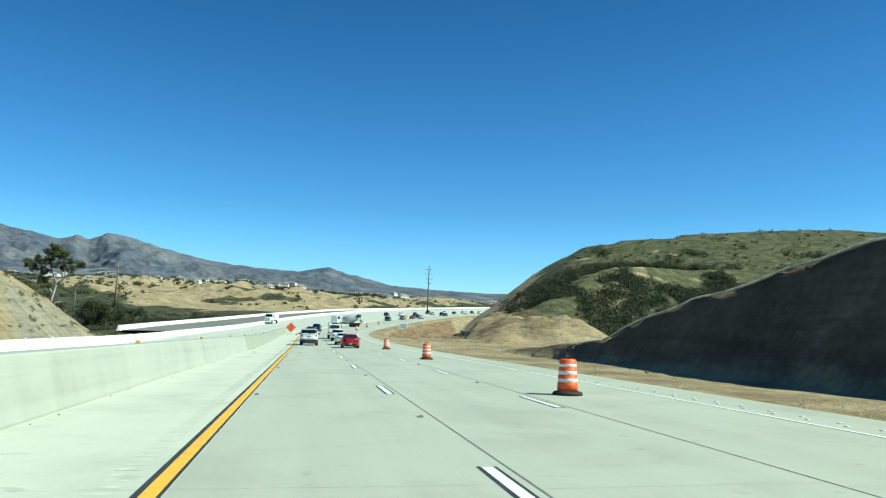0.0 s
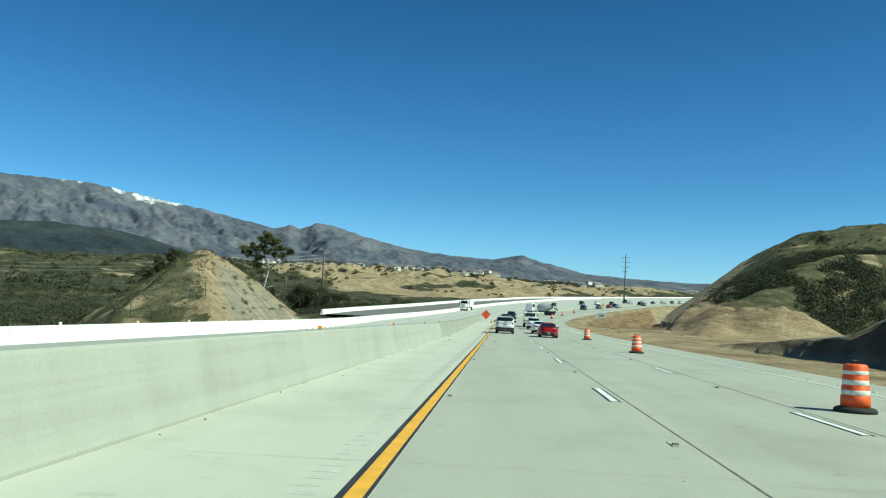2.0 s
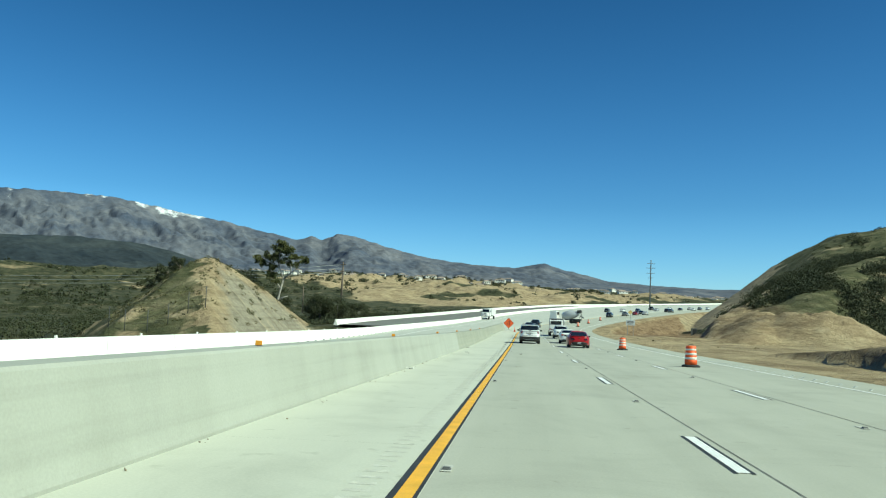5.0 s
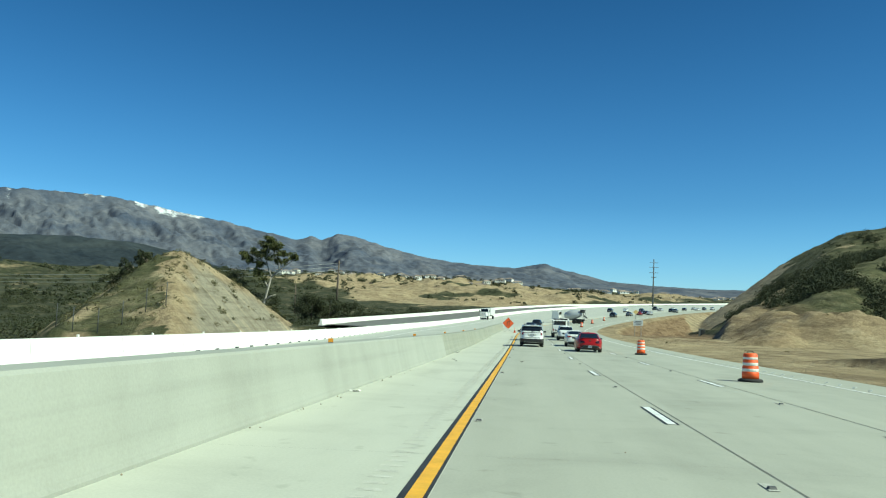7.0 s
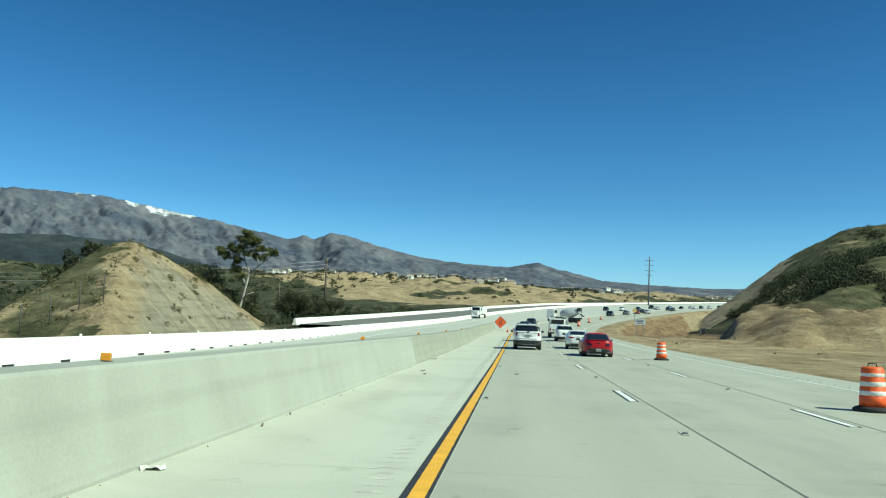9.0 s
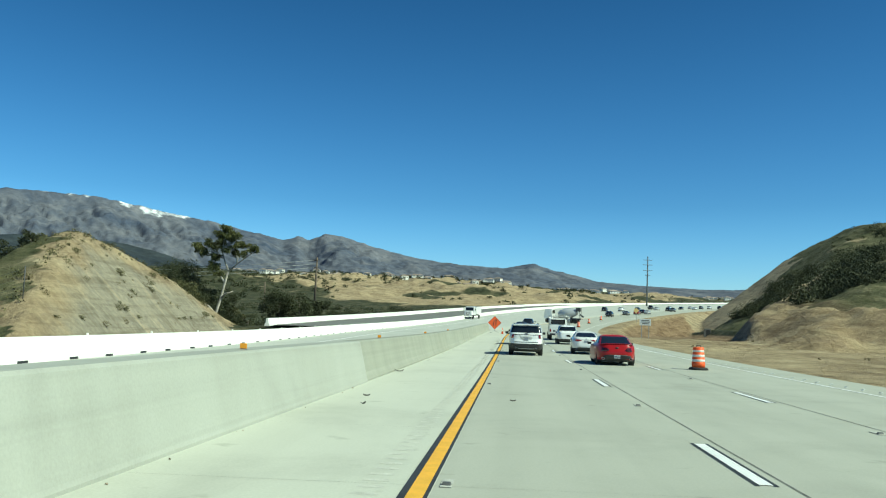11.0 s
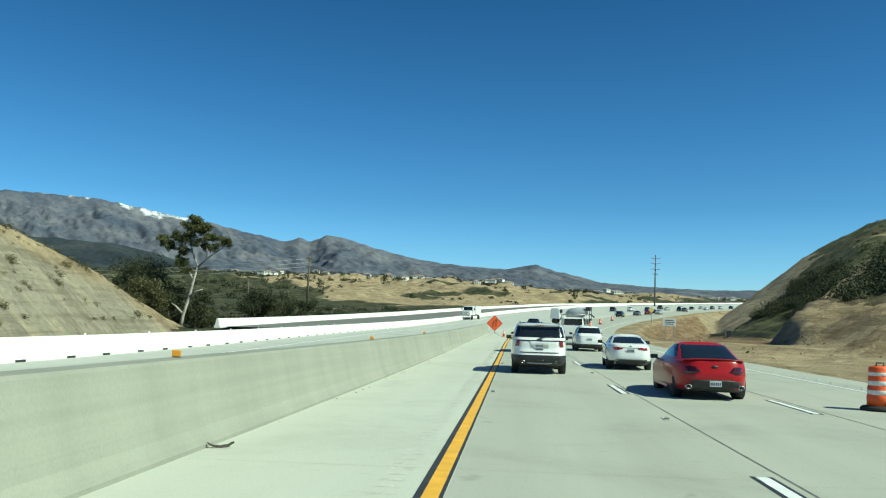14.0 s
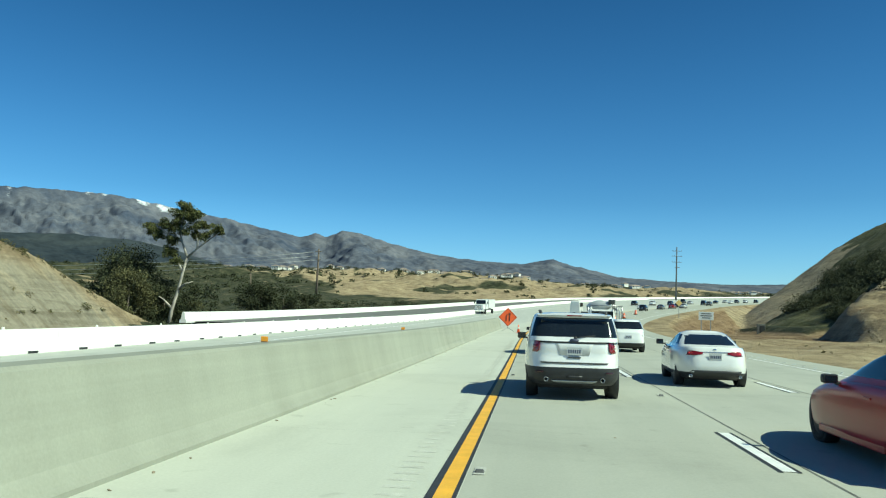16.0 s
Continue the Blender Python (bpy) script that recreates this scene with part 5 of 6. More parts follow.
# signs on the verge
post_sign = thing("verge_sign", pose(21.5, 179, ground_at(21.5, 179)), "white rectangular sign board on two posts", "road sign")
for s in (-1, 1):
    part("sign_post", box_bm((0.09, 0.09, 3.0), (s * 0.55, 0.05, 1.4), 0.01), galvanised, post_sign)
bd = part("sign_board", box_bm((1.75, 0.03, 1.0), (0, -0.02, 2.45), 0.02), sign_white, post_sign)
for z, w in ((2.72, 1.2), (2.47, 1.35), (2.22, 1.0)):
    part("text_bar", box_bm((w, 0.012, 0.10), (0, -0.04, z)), sign_black, bd)
tall_sign = thing("warning_sign", pose(30.0, 245, ground_at(30.0, 245) - 0.1), "pale yellow diamond sign on a post at the bend", "road sign")
part("sign_post", box_bm((0.10, 0.10, 3.4), (0, 0.06, 1.7), 0.01), galvanised, tall_sign)
part("sign_face", box_bm((0.95, 0.03, 0.95), (0, 0, 3.1), 0.01, Matrix.Rotation(radians(45), 4, "Y")), material("pale_yellow_sheet", (0.72, 0.55, 0.22), 0.5, vary=0.06), tall_sign)

# ---- drain slots and lifting stubs of the far barrier ----
slots = thing("barrier_drains", pose(0, 0, 0), "dark drain slots along the foot of the white barrier", "drain", kind="structure")
seg = list(np.arange(-76, 330, 6.1))
lean_at = lambda y: -math.degrees(math.atan(float(FAR_EDGE(y + 2) - FAR_EDGE(y - 2)) / 4))
for a in seg[8:50]:
    for u in (1.5, 4.3):
        y = a + u
        ob = part("drain_slot", box_bm((0.05, 0.62, 0.085), (0, 0, 0), 0.01), black_plastic, slots)
        ob.matrix_basis = pose(float(FAR_EDGE(y)) + 0.32 + 0.285, y, float(road_z(y)) + 0.045, 0, 0, lean_at(y))
    ob = part("lifting_stub", box_bm((0.06, 0.10, 0.09), (0, 0, 0), 0.015), barrier_white, far_barrier)
    ob.matrix_basis = pose(float(FAR_EDGE(a + 3)) + 0.32, a + 3, float(road_z(a + 3)) + 0.85, 0, 0, lean_at(a))

# ---- utility poles ----
steel_grey = material("weathered_steel", (0.13, 0.135, 0.14), 0.7, metal=0.2, vary=0.15, scale=1.5)


def utility_pole(m, h, r, arms, label, shaft=None):
    p = thing("utility_pole", m, label, "utility pole")
    part("pole", tube([(0, 0, -1), (0, 0, h * 0.5), (0, 0, h)], r, 10, r * 0.6), shaft or old_wood, p)
    for z, w in arms:
        a = part("crossarm", box_bm((w, 0.16, 0.2), (0, -r, z), 0.02), old_wood, p)
        for s in (-0.46, -0.2, 0.2, 0.46):
            part("insulator", lathe([(0.0001, 0), (0.07, 0), (0.1, 0.1), (0.06, 0.28), (0.0001, 0.3)], 10, "z", (s * w, -r, z + 0.1)), grey_plastic, a)
    return p


utility_pole(pose(-84.8, 390.5, ground_at(-84.8, 390.5), 0, 1), 29.4 - ground_at(-84.8, 390.5), 0.5, ((29.4 - ground_at(-84.8, 390.5) - 1.2, 2.6), (29.4 - ground_at(-84.8, 390.5) - 4.5, 2.2)), "tall weathered wooden utility pole")
h = 45.3 - ground_at(77, 519.5)
utility_pole(pose(77, 519.5, ground_at(77, 519.5), 0, 1), h, 0.5, ((h - 2.2, 5.0), (h - 5.0, 5.4), (h - 8.2, 5.0), (h - 11, 3.0)), "tall steel-grey transmission pole with four crossarms", steel_grey)
stub = thing("wooden_post", pose(-72, 280, ground_at(-72, 280)), "short weathered wooden post among the brush", "post")
part("post", tube([(0, 0, -0.5), (0.05, 0, 5.0), (0.0, 0, 9.0)], 0.22, 10, 0.17), old_wood, stub)

wires = thing("power_lines", pose(0, 0, 0), "thin pale power lines across the valley", "power line")
for k in range(3):
    x0, y0, z0 = -84.8, 390.5, 28.2 - 1.6 * k
    x1, y1, z1 = -310, 310, 17.0 - 1.6 * k
    part("wire", tube([(x0 + (x1 - x0) * u, y0 + (y1 - y0) * u, z0 + (z1 - z0) * u - 22 * u * (1 - u)) for u in np.linspace(0, 1, 14)], 0.07, 5), galvanised, wires)

# ---- markers, rumble strips, debris ----
rumble = bmesh.new()
for y in np.arange(5, 135, 0.34):
    for x0, x1 in ((-0.62, -0.34),):
        z = float(road_z(y)) + 0.002
        rumble.faces.new([rumble.verts.new(p) for p in ((x0, y, z), (x1, y, z), (x1 - 0.02, y + 0.12, z), (x0 + 0.02, y + 0.12, z))])
tagged(part("rumble_strip", rumble, material("ground_concrete", (0.505, 0.505, 0.445), 0.9, vary=0.1)), "pale ground-in rumble strip beside the yellow line", "rumble strip", kind="stuff")
dots = bmesh.new()
for k, y in enumerate(np.arange(5, 180, 0.62)):
    x = float(RIGHT(y)) - 1.55 + (0.14 if k % 2 else -0.14)
    b = lathe([(0.06, 0.0), (0.05, 0.014), (0.0001, 0.018)], 8)
    bmesh.ops.transform(b, matrix=pose(x, y, float(road_z(y)) + 0.003), verts=b.verts)
    me = bpy.data.meshes.new("dot")
    b.to_mesh(me)
    b.free()
    dots.from_mesh(me)
    bpy.data.meshes.remove(me)
tagged(part("edge_dots", dots, sign_white), "row of white ceramic dots along the edge line", "road markers", kind="stuff")

worn_groove = material("ground_groove", (0.44, 0.44, 0.40), 0.9, vary=0.15)
rpm = thing("road_stud", stand(0.25, 29.8), "low reflective road stud in a ground recess", "road stud", "road studs")
part("recess", box_bm((0.12, 0.42, 0.005), (0, 0.1, 0.0), 0.0), worn_groove, rpm)
part("stud", box_bm((0.10, 0.10, 0.034), (0, 0, 0.014), 0.01, None, (0.8, 0.5)), grey_plastic, rpm)
for x, y in ((0.25, 15.2), (0.25, 44.4), (0.25, 59.0), (0.25, 73.6), (0.25, 88.2), (0.25, 102.8), (3.62, 24.8), (3.62, 39.5), (3.62, 54.1), (3.62, 68.7), (3.62, 83.4), (3.62, 98.0), (7.12, 36.0), (7.12, 50.6), (7.12, 65.2), (7.12, 79.8)):
    copy_thing(rpm, stand(x, y))

rag = bmesh.new()
bmesh.ops.create_grid(rag, x_segments=9, y_segments=6, size=0.5)
for v in rag.verts:
    v.co.z = 0.035 + 0.022 * math.sin(6 * v.co.x + 3 * v.co.y) * math.cos(7 * v.co.y) + 0.014 * math.sin(17 * v.co.x)
    v.co.x, v.co.y = v.co.x * 0.34, v.co.y * 0.24 * (1 + 0.3 * math.sin(8 * v.co.x))
bmesh.ops.solidify(rag, geom=list(rag.faces), thickness=0.006)
litter = tagged(part("plastic_sheet", rag, material("white_plastic_litter", (0.72, 0.72, 0.68), 0.5, vary=0.08)), "crumpled white plastic sheet lying against the wall", "litter")
litter.matrix_basis = pose(-2.90, 49.1, 0.0, 0, 0, 30) @ Matrix.Scale(0.75, 4)
scrap_rubber = material("torn_rubber", (0.06, 0.055, 0.05), 0.85, vary=0.2)


def tyre_scrap(x, y, size, yaw):
    """A curled strip of torn tread."""
    bm = bmesh.new()
    rows_ = []
    for k in range(9):
        a = -1.0 + 2.0 * k / 8
        px_, pz = size * math.sin(a), size * 0.55 * (1 - math.cos(a)) + 0.005 * math.sin(3 * k)
        w = size * 0.16 * (1 - 0.5 * abs(a))
        rows_.append([bm.verts.new((px_, dy, pz + dz)) for dy, dz in ((-w, 0.0), (w, 0.012), (w, 0.024), (-w, 0.014))])
    for p_, q_ in zip(rows_, rows_[1:]):
        for k in range(4):
            bm.faces.new((p_[k], p_[(k + 1) % 4], q_[(k + 1) % 4], q_[k]))
    bm.faces.new(rows_[0]), bm.faces.new(rows_[-1])
    bmesh.ops.recalc_face_normals(bm, faces=bm.faces)
    ob = tagged(part("tyre_scrap", bm, scrap_rubber), "curled dark scrap of tyre tread on the shoulder", "litter", "tyre scraps")
    ob.matrix_basis = pose(x, y, float(road_z(y)) + 0.004, 0, 0, yaw)


for x, y, size, yaw in ((-2.93, 78.0, 0.20, 35), (-2.31, 68.5, 0.09, 0), (-2.05, 66.7, 0.11, 70), (0.91, 68.6, 0.08, 10)):
    tyre_scrap(x, y, size, yaw)
rng = random.Random(4)
crumb = bmesh.new()
for _ in range(90):
    y = rng.uniform(12, 150)
    near_wall = rng.random() < 0.9
    x = -3.02 + abs(rng.gauss(0, 0.12)) if near_wall else rng.uniform(-2.7, 3.4)
    s = rng.uniform(0.008, 0.024) * (1 if near_wall else 0.6)
    b = bmesh.ops.create_icosphere(crumb, subdivisions=1, radius=s, matrix=pose(x, y, float(road_z(y)) + s * 0.4, rng.uniform(0, 90), 0, rng.uniform(0, 180)) @ Matrix.Diagonal((1, rng.uniform(0.6, 2.2), 0.5, 1)))
tagged(part("gravel_crumbs", crumb, material("grit", (0.26, 0.22, 0.16), 0.9, vary=0.25)), "scattered grit and bark along the wall foot", "gravel", kind="stuff")

# saw-cut joints across the slabs
cuts = bmesh.new()
for y in np.arange(4, 170, 4.57):
    z = float(road_z(y)) + 0.003
    for x0, x1 in ((-3.0, 3.85), (3.9, 7.38), (7.42, 12.4)):
        cuts.faces.new([cuts.verts.new(p) for p in ((x0, y, z), (x1, y + 0.25, z), (x1, y + 0.256, z), (x0, y + 0.006, z))])
part("saw_cuts", cuts, material("saw_cut", (0.30, 0.30, 0.27), 0.9, vary=0.15), marks)

# ---- plants ----
def leaf_material(name, dark, light):
    m = bpy.data.materials.new(name)
    t, out = nodes_of(m)
    g = t.nodes.new("ShaderNodeNewGeometry")
    r = ramp_node(t, g.outputs["Random Per Island"], [(0.0, dark), (0.55, tuple((a + b) / 2 for a, b in zip(dark, light))), (1.0, light)])
    big = noise_node(t, 0.5, 3, 0.6, g.outputs["Position"])
    c = mix_node(t, 0.45, r.outputs[0], big.outputs[0], "OVERLAY")
    t.links.new(c.outputs[0], out.inputs["Base Color"])
    out.inputs["Roughness"].default_value = 0.75
    out.inputs["Specular IOR Level"].default_value = 0.25
    return m


def leaves(name, blobs, per, size, mat, parent=None, label="", seed=1, flat=0.8):
    """Small leaf blades scattered through soft blobs (x, y, z, radius); uneven, with gaps."""
    rng = np.random.RandomState(seed)
    cs = []
    for x, y, z, r in blobs:
        n = max(6, int(per * r * r))
        d = rng.normal(size=(n, 3))
        d /= np.linalg.norm(d, axis=1)[:, None]
        lump = 1 + 0.28 * np.sin(3.1 * d[:, 0] + x) * np.sin(2.7 * d[:, 1] + y) + 0.2 * np.sin(5.3 * d[:, 2] + 2 * x)
        rad = r * lump * rng.uniform(0.05, 1.0, n) ** 0.45
        cs.append(np.stack([x + d[:, 0] * rad, y + d[:, 1] * rad, z + d[:, 2] * rad * flat], -1))
    c = np.concatenate(cs)
    n = len(c)
    u = rng.normal(size=(n, 3))
    u /= np.linalg.norm(u, axis=1)[:, None]
    w = np.cross(u, rng.normal(size=(n, 3)))
    w /= np.linalg.norm(w, axis=1)[:, None]
    s = size * rng.uniform(0.6, 1.5, n)[:, None]
    v = np.stack([c - u * s, c + w * s * 0.45, c + u * s, c - w * s * 0.45], 1).reshape(-1, 3)
    me = bpy.data.meshes.new(name)
    me.vertices.add(4 * n)
    me.vertices.foreach_set("co", v.ravel())
    me.loops.add(4 * n)
    me.loops.foreach_set("vertex_index", np.arange(4 * n, dtype=np.int32))
    me.polygons.add(n)
    me.polygons.foreach_set("loop_start", np.arange(0, 4 * n, 4, dtype=np.int32))
    me.update()
    me.materials.append(mat)
    ob = new(name, me)
    if parent:
        ob.parent = parent
    if label:
        ob["label"] = label
    return ob


gum_leaf = leaf_material("eucalyptus_leaf", (0.02, 0.03, 0.010), (0.18, 0.175, 0.06))
brush_leaf = leaf_material("chaparral_leaf", (0.026, 0.032, 0.015), (0.070, 0.074, 0.034))
dry_leaf = leaf_material("dry_brush_leaf", (0.06, 0.055, 0.025), (0.22, 0.18, 0.09))
gum_bark = material("pale_gum_bark", (0.46, 0.41, 0.35), 0.85, vary=0.22, scale=1.2, fine=14, bump=0.4)

tree = thing("eucalyptus_tree", pose(-58.6, 205.7, ground_at(-58.6, 205.7) - 0.1) @ Matrix.Scale(1.02, 4), "tall eucalyptus with a pale bare trunk and ragged crown", "tree")
part("trunk", tube([(0, 0, -0.3), (0.5, 0, 3), (1.3, 0.2, 6.1), (2.0, 0, 9.0), (2.6, 0, 11.3)], 0.32, 10, 0.17), gum_bark, tree)
BOUGHS = [
    [(2.6, 0, 11.3), (1.6, 0.3, 13.4), (1.0, 0.2, 15.4), (1.4, 0, 17.4), (1.9, 0, 19.0)],
    [(2.6, 0, 11.3), (4.4, -0.4, 12.8), (6.2, 0.2, 14.4), (7.8, 0, 15.4)],
    [(1.3, 0.3, 13.9), (-0.4, 0.8, 14.8), (-2.0, 0.4, 15.8), (-3.9, 0, 16.4)],
    [(1.0, 0.2, 15.4), (2.2, -0.8, 16.2), (3.4, -0.6, 17.6)],
    [(4.4, -0.4, 12.8), (4.2, -0.2, 14.4), (3.6, 0, 15.6)],
    [(2.0, 0, 9.0), (0.6, 0.5, 10.8), (-0.5, 0.6, 12.2), (-0.7, 0.3, 13.6)],
    [(1.3, 0.2, 6.1), (2.6, -0.4, 7.0), (3.9, -0.3, 7.4)],
    [(0.5, 0, 3), (-0.8, -0.4, 4.4), (-1.9, -0.3, 5.0)],
]
for pts_ in BOUGHS:
    part("limb", tube(pts_, 0.20, 7, 0.06), gum_bark, tree)
rng = random.Random(9)
blobs = []
for cx, cy, cz, r, n in ((1.2, 0, 18.2, 1.9, 18), (3.2, -0.4, 17.8, 1.7, 14), (0.6, 0.3, 16.6, 1.3, 8), (-3.9, 0, 16.2, 1.2, 9), (-1.7, 0.2, 16.4, 1.4, 9), (-0.6, 0.3, 14.2, 1.2, 8), (-0.4, 0.3, 12.3, 1.4, 11), (7.4, 0, 15.5, 1.2, 10), (3.9, 0, 14.8, 1.0, 4), (3.0, 0, 15.9, 1.1, 5), (5.6, 0.3, 14.9, 0.9, 5), (0.4, 0, 10.8, 0.9, 4), (4.6, 0, 16.4, 1.0, 6), (-2.6, 0.3, 15.2, 1.0, 5), (2.2, 0.2, 19.2, 1.2, 8), (6.4, 0, 16.4, 0.8, 4)):
    for _ in range(n):
        blobs.append((cx + rng.gauss(0, 0.5) * r, cy + rng.gauss(0, 0.55) * r, cz + rng.gauss(0, 0.32) * r, rng.uniform(0.4, 0.9)))
leaves("crown", blobs, 420, 0.135, gum_leaf, tree, "ragged olive-green clumps", 3)


def bush_tree(x, y, h, w, seed, label, mat=None):
    """A dense dark tree or tall bush: short trunk, a few limbs and a lumpy crown."""
    r = random.Random(seed)
    b = thing("oak_bush", pose(x, y, ground_at(x, y) - 0.1), label, "bush", "bushes by the barrier")
    part("trunk", tube([(0, 0, -0.2), (0.1, 0.1, h * 0.3), (r.uniform(-0.4, 0.4), 0, h * 0.6)], 0.16 + 0.02 * h, 8, 0.06), old_wood, b)
    bl = []
    for k in range(int(10 + 4 * w)):
        a, q = r.uniform(0, 2 * math.pi), r.random() ** 0.5
        z = r.uniform(0.12, 0.95)
        span = w * (1 - 0.75 * abs(z - 0.42) ** 1.3)
        bl.append((math.cos(a) * q * span, math.sin(a) * q * span, z * h, r.uniform(0.14, 0.26) * h))
    for k in range(3):
        q = bl[k]
        part("limb", tube([(0.05, 0.05, h * 0.25), (q[0] * 0.5, q[1] * 0.5, q[2] * 0.7), q[:3]], 0.09, 6, 0.03), old_wood, b)
    leaves("crown", bl, 100 * max(1.0, 6 / h) ** 2, 0.16 if h > 3.5 else 0.09, mat or brush_leaf, b, "", seed, 0.85)
    return b


olive_leaf = leaf_material("olive_leaf", (0.05, 0.05, 0.02), (0.15, 0.14, 0.06))
for k, (x, y, h, w) in enumerate(((-66, 208, 12.5, 4.6), (-70.5, 212, 11.5, 4.4), (-63.5, 201, 8.5, 3.6), (-61.5, 209, 6.0, 3.0), (-56.5, 211, 4.0, 2.6), (-74, 215, 8.5, 4.5), (-53, 210, 2.8, 2.4), (-64, 205, 9.5, 3.4), (-56.4, 209, 7.0, 2.2), (-60.6, 208, 7.5, 2.2))):
    bush_tree(x, y, h, w, 20 + k, "dense dark green bush beside the eucalyptus", olive_leaf if k in (2, 4) else None)
for k, (x, y, h, w) in enumerate(((-59, 247, 7.0, 4.2), (-57, 245, 7.5, 4.5), (-52, 245, 6.8, 4.0), (-48, 250, 5.0, 4.0), (-54.5, 252, 6.5, 4.5), (-43, 245, 3.0, 3.0))):
    bush_tree(x, y, h, w, 40 + k, "dark green oak bush behind the ramp barrier")
for k, (x, y, h, w) in enumerate(((-44.6, 123, 2.2, 1.9), (-46.6, 124.3, 2.6, 2.2), (-48.6, 123, 2.4, 2.1), (-45.6, 121.5, 2.0, 1.8))):
    bush_tree(x, y, h, w, 60 + k, "dark bush on the shoulder of the mound")


def scatter(n, seed, xr_, yr_, test, size, sink=0.25):
    """Places for shrubs on the ground where the test holds."""
    r = np.random.RandomState(seed)
    x, y = r.uniform(*xr_, n), r.uniform(*yr_, n)
    keep = test(x, y)
    x, y = x[keep], y[keep]
    z = land(x, y)[0]
    s = size[0] + (size[1] - size[0]) * r.random_sample(len(x)) ** 2
    return [(a, b, c + q * (0.55 - sink), q) for a, b, c, q in zip(x, y, z, s)]


def patchy(x, y, size, cut, seed):
    return wobble(x, y, size, 3, seed) > cut


def on_big_hill(x, y):
    hb_, side_ = big_hill(x, y)
    return (hb_ > 1.5) & (side_ > np.where(hb_ < 24, -5.5, 2.5) + 2.5 * wobble(x, y, 16, 3, 92)) & (near_spur(x, y)[0] < hb_)


def on_spur(x, y):
    h_, v_ = near_spur(x, y)
    return (h_ > 1.2) & (v_ > 8 + 2.5 * wobble(x, y, 12, 3, 76)) & (x > 43 + 1.5 * wobble(x, y, 9, 2, 76)) & (h_ > big_hill(x, y)[0] - 0.5)


hill_brush = scatter(3800, 5, (64, 225), (135, 375), lambda x, y: on_big_hill(x, y) & (patchy(x, y, 42, 0.12, 51) & (big_hill(x, y)[0] < 21) | patchy(x, y, 30, 0.42, 58) & (big_hill(x, y)[0] < 40)), (0.7, 2.4))
hill_brush += scatter(3600, 45, (70, 232), (150, 375), lambda x, y: on_big_hill(x, y) & (big_hill(x, y)[0] > 16) & patchy(x, y, 15, 0.12, 94), (0.25, 1.0))
hill_brush += scatter(1700, 6, (66, 126), (215, 345), lambda x, y: on_big_hill(x, y) & (big_hill(x, y)[0] < 22) & patchy(x, y, 22, -0.35, 91), (1.0, 3.0))
hill_brush += scatter(5000, 16, (44, 130), (130, 330), lambda x, y: on_spur(x, y) & patchy(x, y, 38, -0.12, 56), (0.8, 2.6))
tagged(leaves("hill_brush", hill_brush, 110, 0.16, brush_leaf, None, "", 5), "dark green chaparral on the big hill", "shrubs", kind="stuff")
bank_brush = scatter(420, 7, (24, 75), (-20, 120), lambda x, y: (near_bank(x, y) > 1.0) & (x > 25.5), (0.4, 1.3))
tagged(leaves("bank_brush", bank_brush, 60, 0.2, brush_leaf, None, "", 6), "low brush above the dark cut bank", "shrubs", kind="stuff")
def off_mound(x, y):
    return (mound(x, y)[0] < road_z(y) - 1.0) & (x < left_bound(y) - 4) & ((y > 165) | (x < -46))
valley = scatter(2600, 8, (-170, -26), (60, 330), lambda x, y: off_mound(x, y) & patchy(x, y, 36, -0.25, 53), (0.5, 1.9))
tagged(leaves("valley_brush", valley, 80, 0.16, brush_leaf, None, "", 7), "dark green brush filling the valley behind the barrier", "shrubs", kind="stuff")
far_valley = scatter(2600, 9, (-520, -100), (260, 900), lambda x, y: (x < left_bound(y) - 30) & patchy(x, y, 90, 0.0, 54), (1.0, 3.2))
far_valley += scatter(3000, 10, (-330, 200), (430, 1020), lambda x, y: (x < left_bound(y) - 10) & patchy(x, y, 60, 0.25, 55), (0.7, 2.3))
far_valley += scatter(2000, 33, (-460, 100), (985, 1260), lambda x, y: patchy(x, y, 110, -0.3, 86), (1.6, 4.0))
far_valley += scatter(1900, 11, (60, 620), (490, 1500), lambda x, y: (x > RIGHT(y) + 20), (1.5, 4.0))
tagged(leaves("far_brush", far_valley, 16, 0.5, brush_leaf, None, "", 8), "scattered brush over the far valley", "shrubs", kind="stuff")
tufts = scatter(420, 12, (-60, -27), (84, 162), lambda x, y: (mound(x, y)[0] > 0.6) & (x < FAR_EDGE(y) - 2.5), (0.12, 0.5))
crest = scatter(1500, 17, (-52, -30), (112, 150), lambda x, y: (mound(x, y)[0] > 3.0) & (np.abs(mound(x, y)[1]) < 1.1), (0.12, 0.42))
tagged(leaves("crest_scrub", crest, 420, 0.065, olive_leaf, None, "", 23), "olive scrub along the crest of the cut mound", "shrubs", kind="stuff")
grass = scatter(2400, 15, (-60, -31), (86, 126), lambda x, y: (mound(x, y)[0] > 0.4) & (mound(x, y)[1] > 0.8) & patchy(x, y, 8, -0.1, 57), (0.12, 0.4))
tagged(leaves("mound_grass", grass, 120, 0.10, olive_leaf, None, "", 19), "green tufts of grass over the front of the mound", "grass", kind="stuff")
clumps = scatter(150, 44, (-46, -27), (88, 160), lambda x, y: (mound(x, y)[0] > 1.0) & (mound(x, y)[1] < 0.3), (0.2, 0.55), 0.35)
tagged(leaves("mound_shrubs", clumps, 1500, 0.05, olive_leaf, None, "", 24), "small olive shrubs dotted over the cut face", "shrubs", kind="stuff")
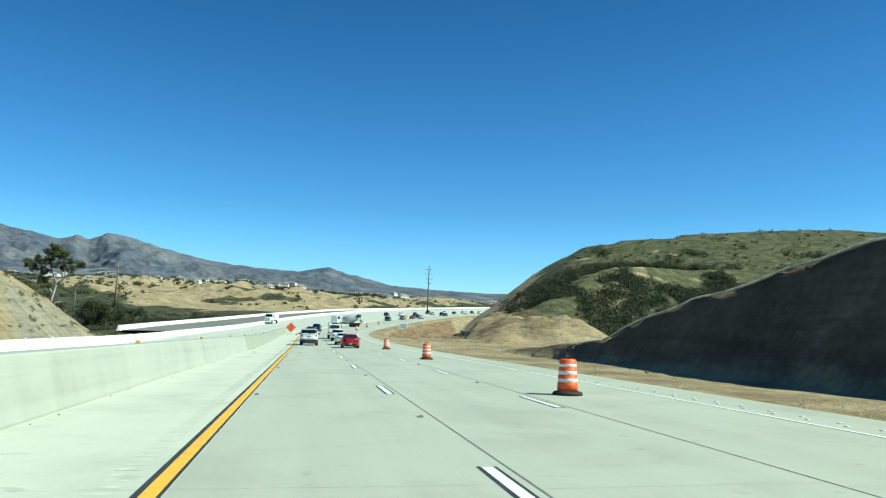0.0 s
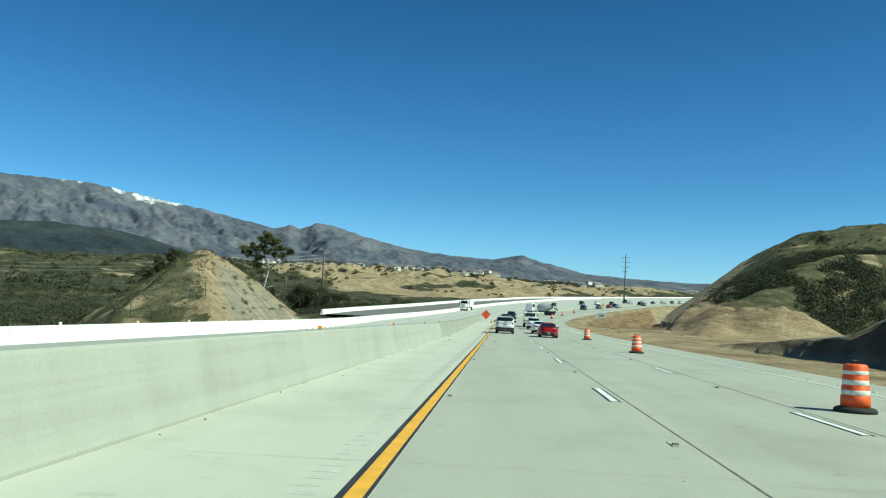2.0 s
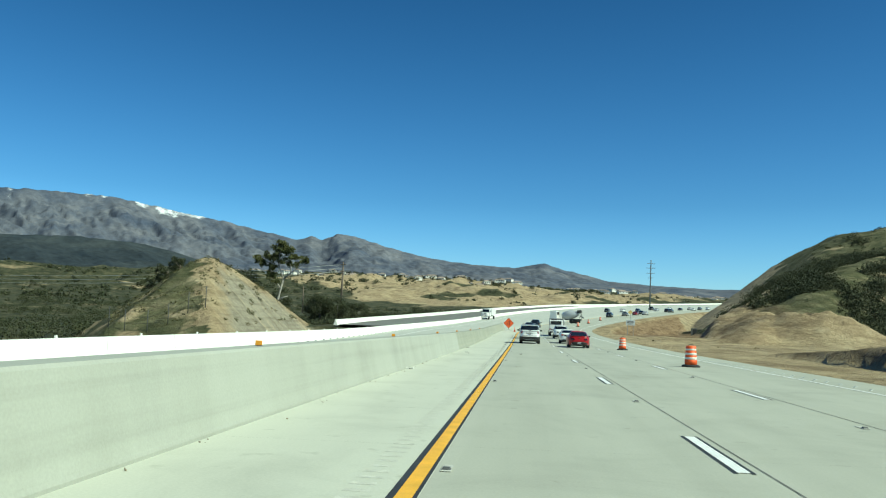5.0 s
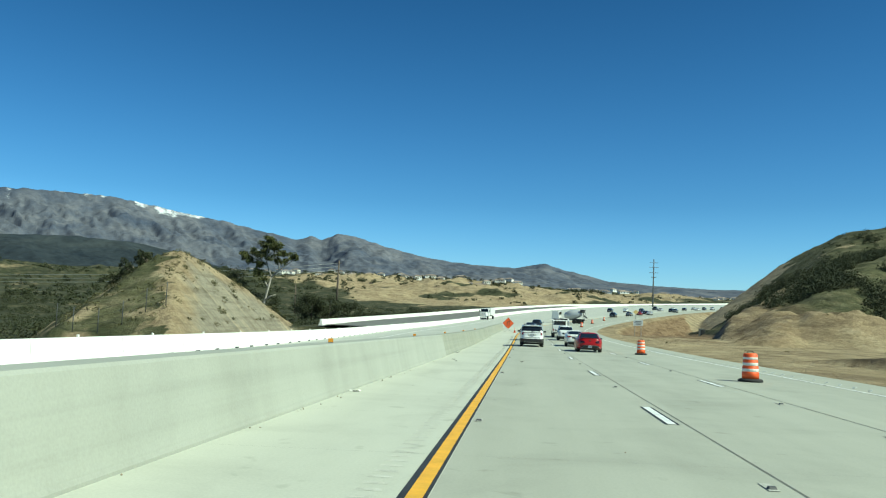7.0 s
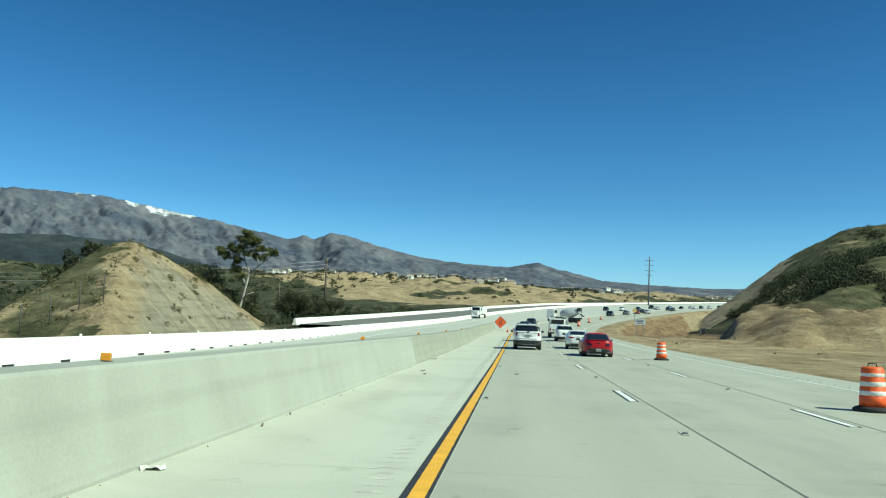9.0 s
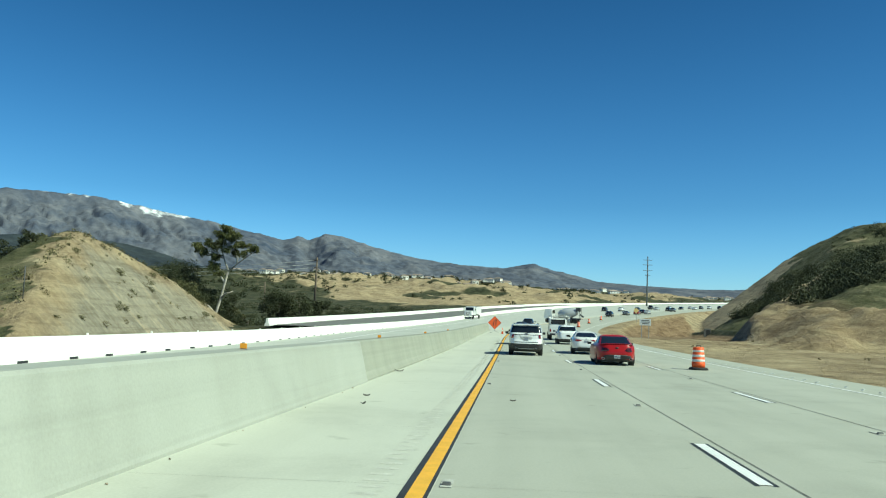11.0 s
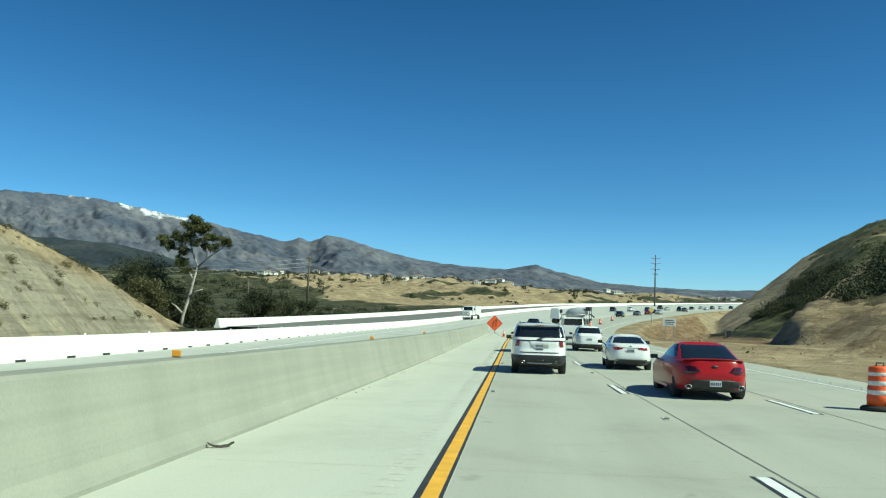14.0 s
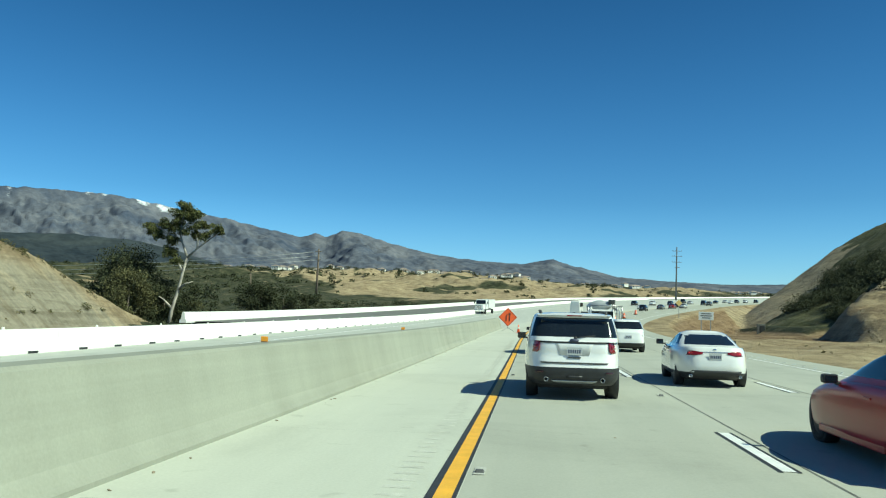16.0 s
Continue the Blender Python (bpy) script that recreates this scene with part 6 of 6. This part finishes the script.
tagged(leaves("mound_tufts", tufts, 480, 0.065, dry_leaf, None, "", 9), "dry tufts and small shrubs on the cut mound", "shrubs", kind="stuff")
weeds = scatter(120, 13, (15, 60), (20, 200), lambda x, y: (x > RIGHT(y) + 4) & (near_bank(x, y) < 0.5) & (big_hill(x, y)[0] < 0.8), (0.08, 0.22))
tagged(leaves("verge_weeds", weeds, 300, 0.08, dry_leaf, None, "", 10), "sparse dry weeds on the dirt verge", "weeds", kind="stuff")

# pale tubes added for the thin pale line along the dark cut bank's top
rim_pale = material("pale_rim", (0.58, 0.52, 0.41), 0.95, vary=0.2, scale=2, fine=30, bump=0.4)
def bank_top(y):
    xs_ = np.linspace(20, 30, 200)
    h_ = near_bank(xs_, np.full(200, y))
    k = int(np.argmax(np.gradient(h_, xs_) < 0.8))
    return float(xs_[k]), float(h_[k])


rim_line = thing("straw_wattle", pose(0, 0, 0), "thin pale line added along the top of the cut bank", "erosion roll")
stations = [(x, y, z + 0.04) for y in np.arange(24, 72, 1.0) for x, z in (bank_top(y),)]
for a in range(0, len(stations) - 6, 6):
    part("roll", tube(stations[a : a + 7], 0.06, 6), rim_pale, rim_line)

# fence up the flank of the mound
fence = thing("wire_fence", pose(0, 0, 0), "thin dark wire fence up the flank of the mound", "fence")
FENCE = [(-42.2, 101.0), (-39.5, 99.2), (-36.9, 98.8), (-35.4, 100.2), (-34.1, 102.0), (-32.6, 102.9)]
tops = []
for x, y in FENCE:
    z = ground_at(x, y)
    part("fence_post", tube([(x, y, z - 0.3), (x, y, z + 2.2)], 0.04, 6), grey_plastic, fence)
    tops.append((x, y, z + 2.0))
for drop_ in (0.0, 0.6, 1.2):
    part("fence_wire", tube([(x, y, z - drop_) for x, y, z in tops], 0.012, 4), black_plastic, fence)

# ---- far houses ----
stucco = material("pale_stucco", (0.74, 0.72, 0.66), 0.9, vary=0.1, scale=0.5, by_piece=0.15)
roof_tile = material("brown_roof_tile", (0.30, 0.24, 0.20), 0.85, vary=0.15, scale=0.8, by_piece=0.25)


def house(m, w, d, h, label):
    b = thing("house", m, label, "house", "houses on the far ridge")
    part("wall", box_bm((w, d, h), (0, 0, h / 2 - 0.5), 0.0), stucco, b)
    bm = bmesh.new()
    e, t = 0.6, h - 0.5
    lo = [bm.verts.new(p) for p in ((-w / 2 - e, -d / 2 - e, t), (w / 2 + e, -d / 2 - e, t), (w / 2 + e, d / 2 + e, t), (-w / 2 - e, d / 2 + e, t))]
    hi = [bm.verts.new(p) for p in ((-w / 2 + d / 2.4, 0, t + d * 0.22), (w / 2 - d / 2.4, 0, t + d * 0.22))]
    for f in ((lo[0], lo[1], hi[1], hi[0]), (lo[1], lo[2], hi[1]), (lo[2], lo[3], hi[0], hi[1]), (lo[3], lo[0], hi[0]), (lo[3], lo[2], lo[1], lo[0])):
        bm.faces.new(f)
    part("house_roof", bm, roof_tile, b)
    for k in range(3):
        part("window", box_bm((1.2, 0.1, 1.1), (-w / 3 + k * w / 3, -d / 2 - 0.03, h * 0.55)), glass_dark, b)
    return b


kinds = [house(pose(-330, 1090, ground_at(-330, 1090)), 11, 8, 4.2, "pale stucco house with a brown roof on the ridge"), house(pose(-290, 1110, ground_at(-290, 1110)), 15, 8, 3.6, "long pale house on the ridge"), house(pose(-250, 1100, ground_at(-250, 1100)), 9, 8, 5.4, "two-storey pale house on the ridge")]
r = random.Random(12)
for k in range(50):
    y = r.uniform(1040, 1220)
    x = y * math.tan(radians(-20.5 + 20.0 * (k + r.random()) / 50))
    copy_thing(kinds[k % 3], pose(x, y, ground_at(x, y), 0, 0, r.uniform(-25, 25)))
for k in range(40):
    y = r.uniform(1200, 2100)
    x = y * math.tan(radians(3.0 + 12.0 * r.random()))
    copy_thing(kinds[k % 3], pose(x, y, ground_at(x, y), 0, 0, r.uniform(-40, 40)))

# drain box in the basin and spoil stones
inlet = thing("drain_inlet", pose(50.5, 262, ground_at(50.5, 262) - 0.2), "dark concrete drain inlet in the basin", "drain")
part("inlet_wall", box_bm((1.7, 0.5, 2.2), (0, 0, 0.9), 0.08), joint_dark, inlet)
part("inlet_opening", box_bm((1.1, 0.1, 1.6), (0.2, -0.26, 0.9), 0.02), black_plastic, inlet)
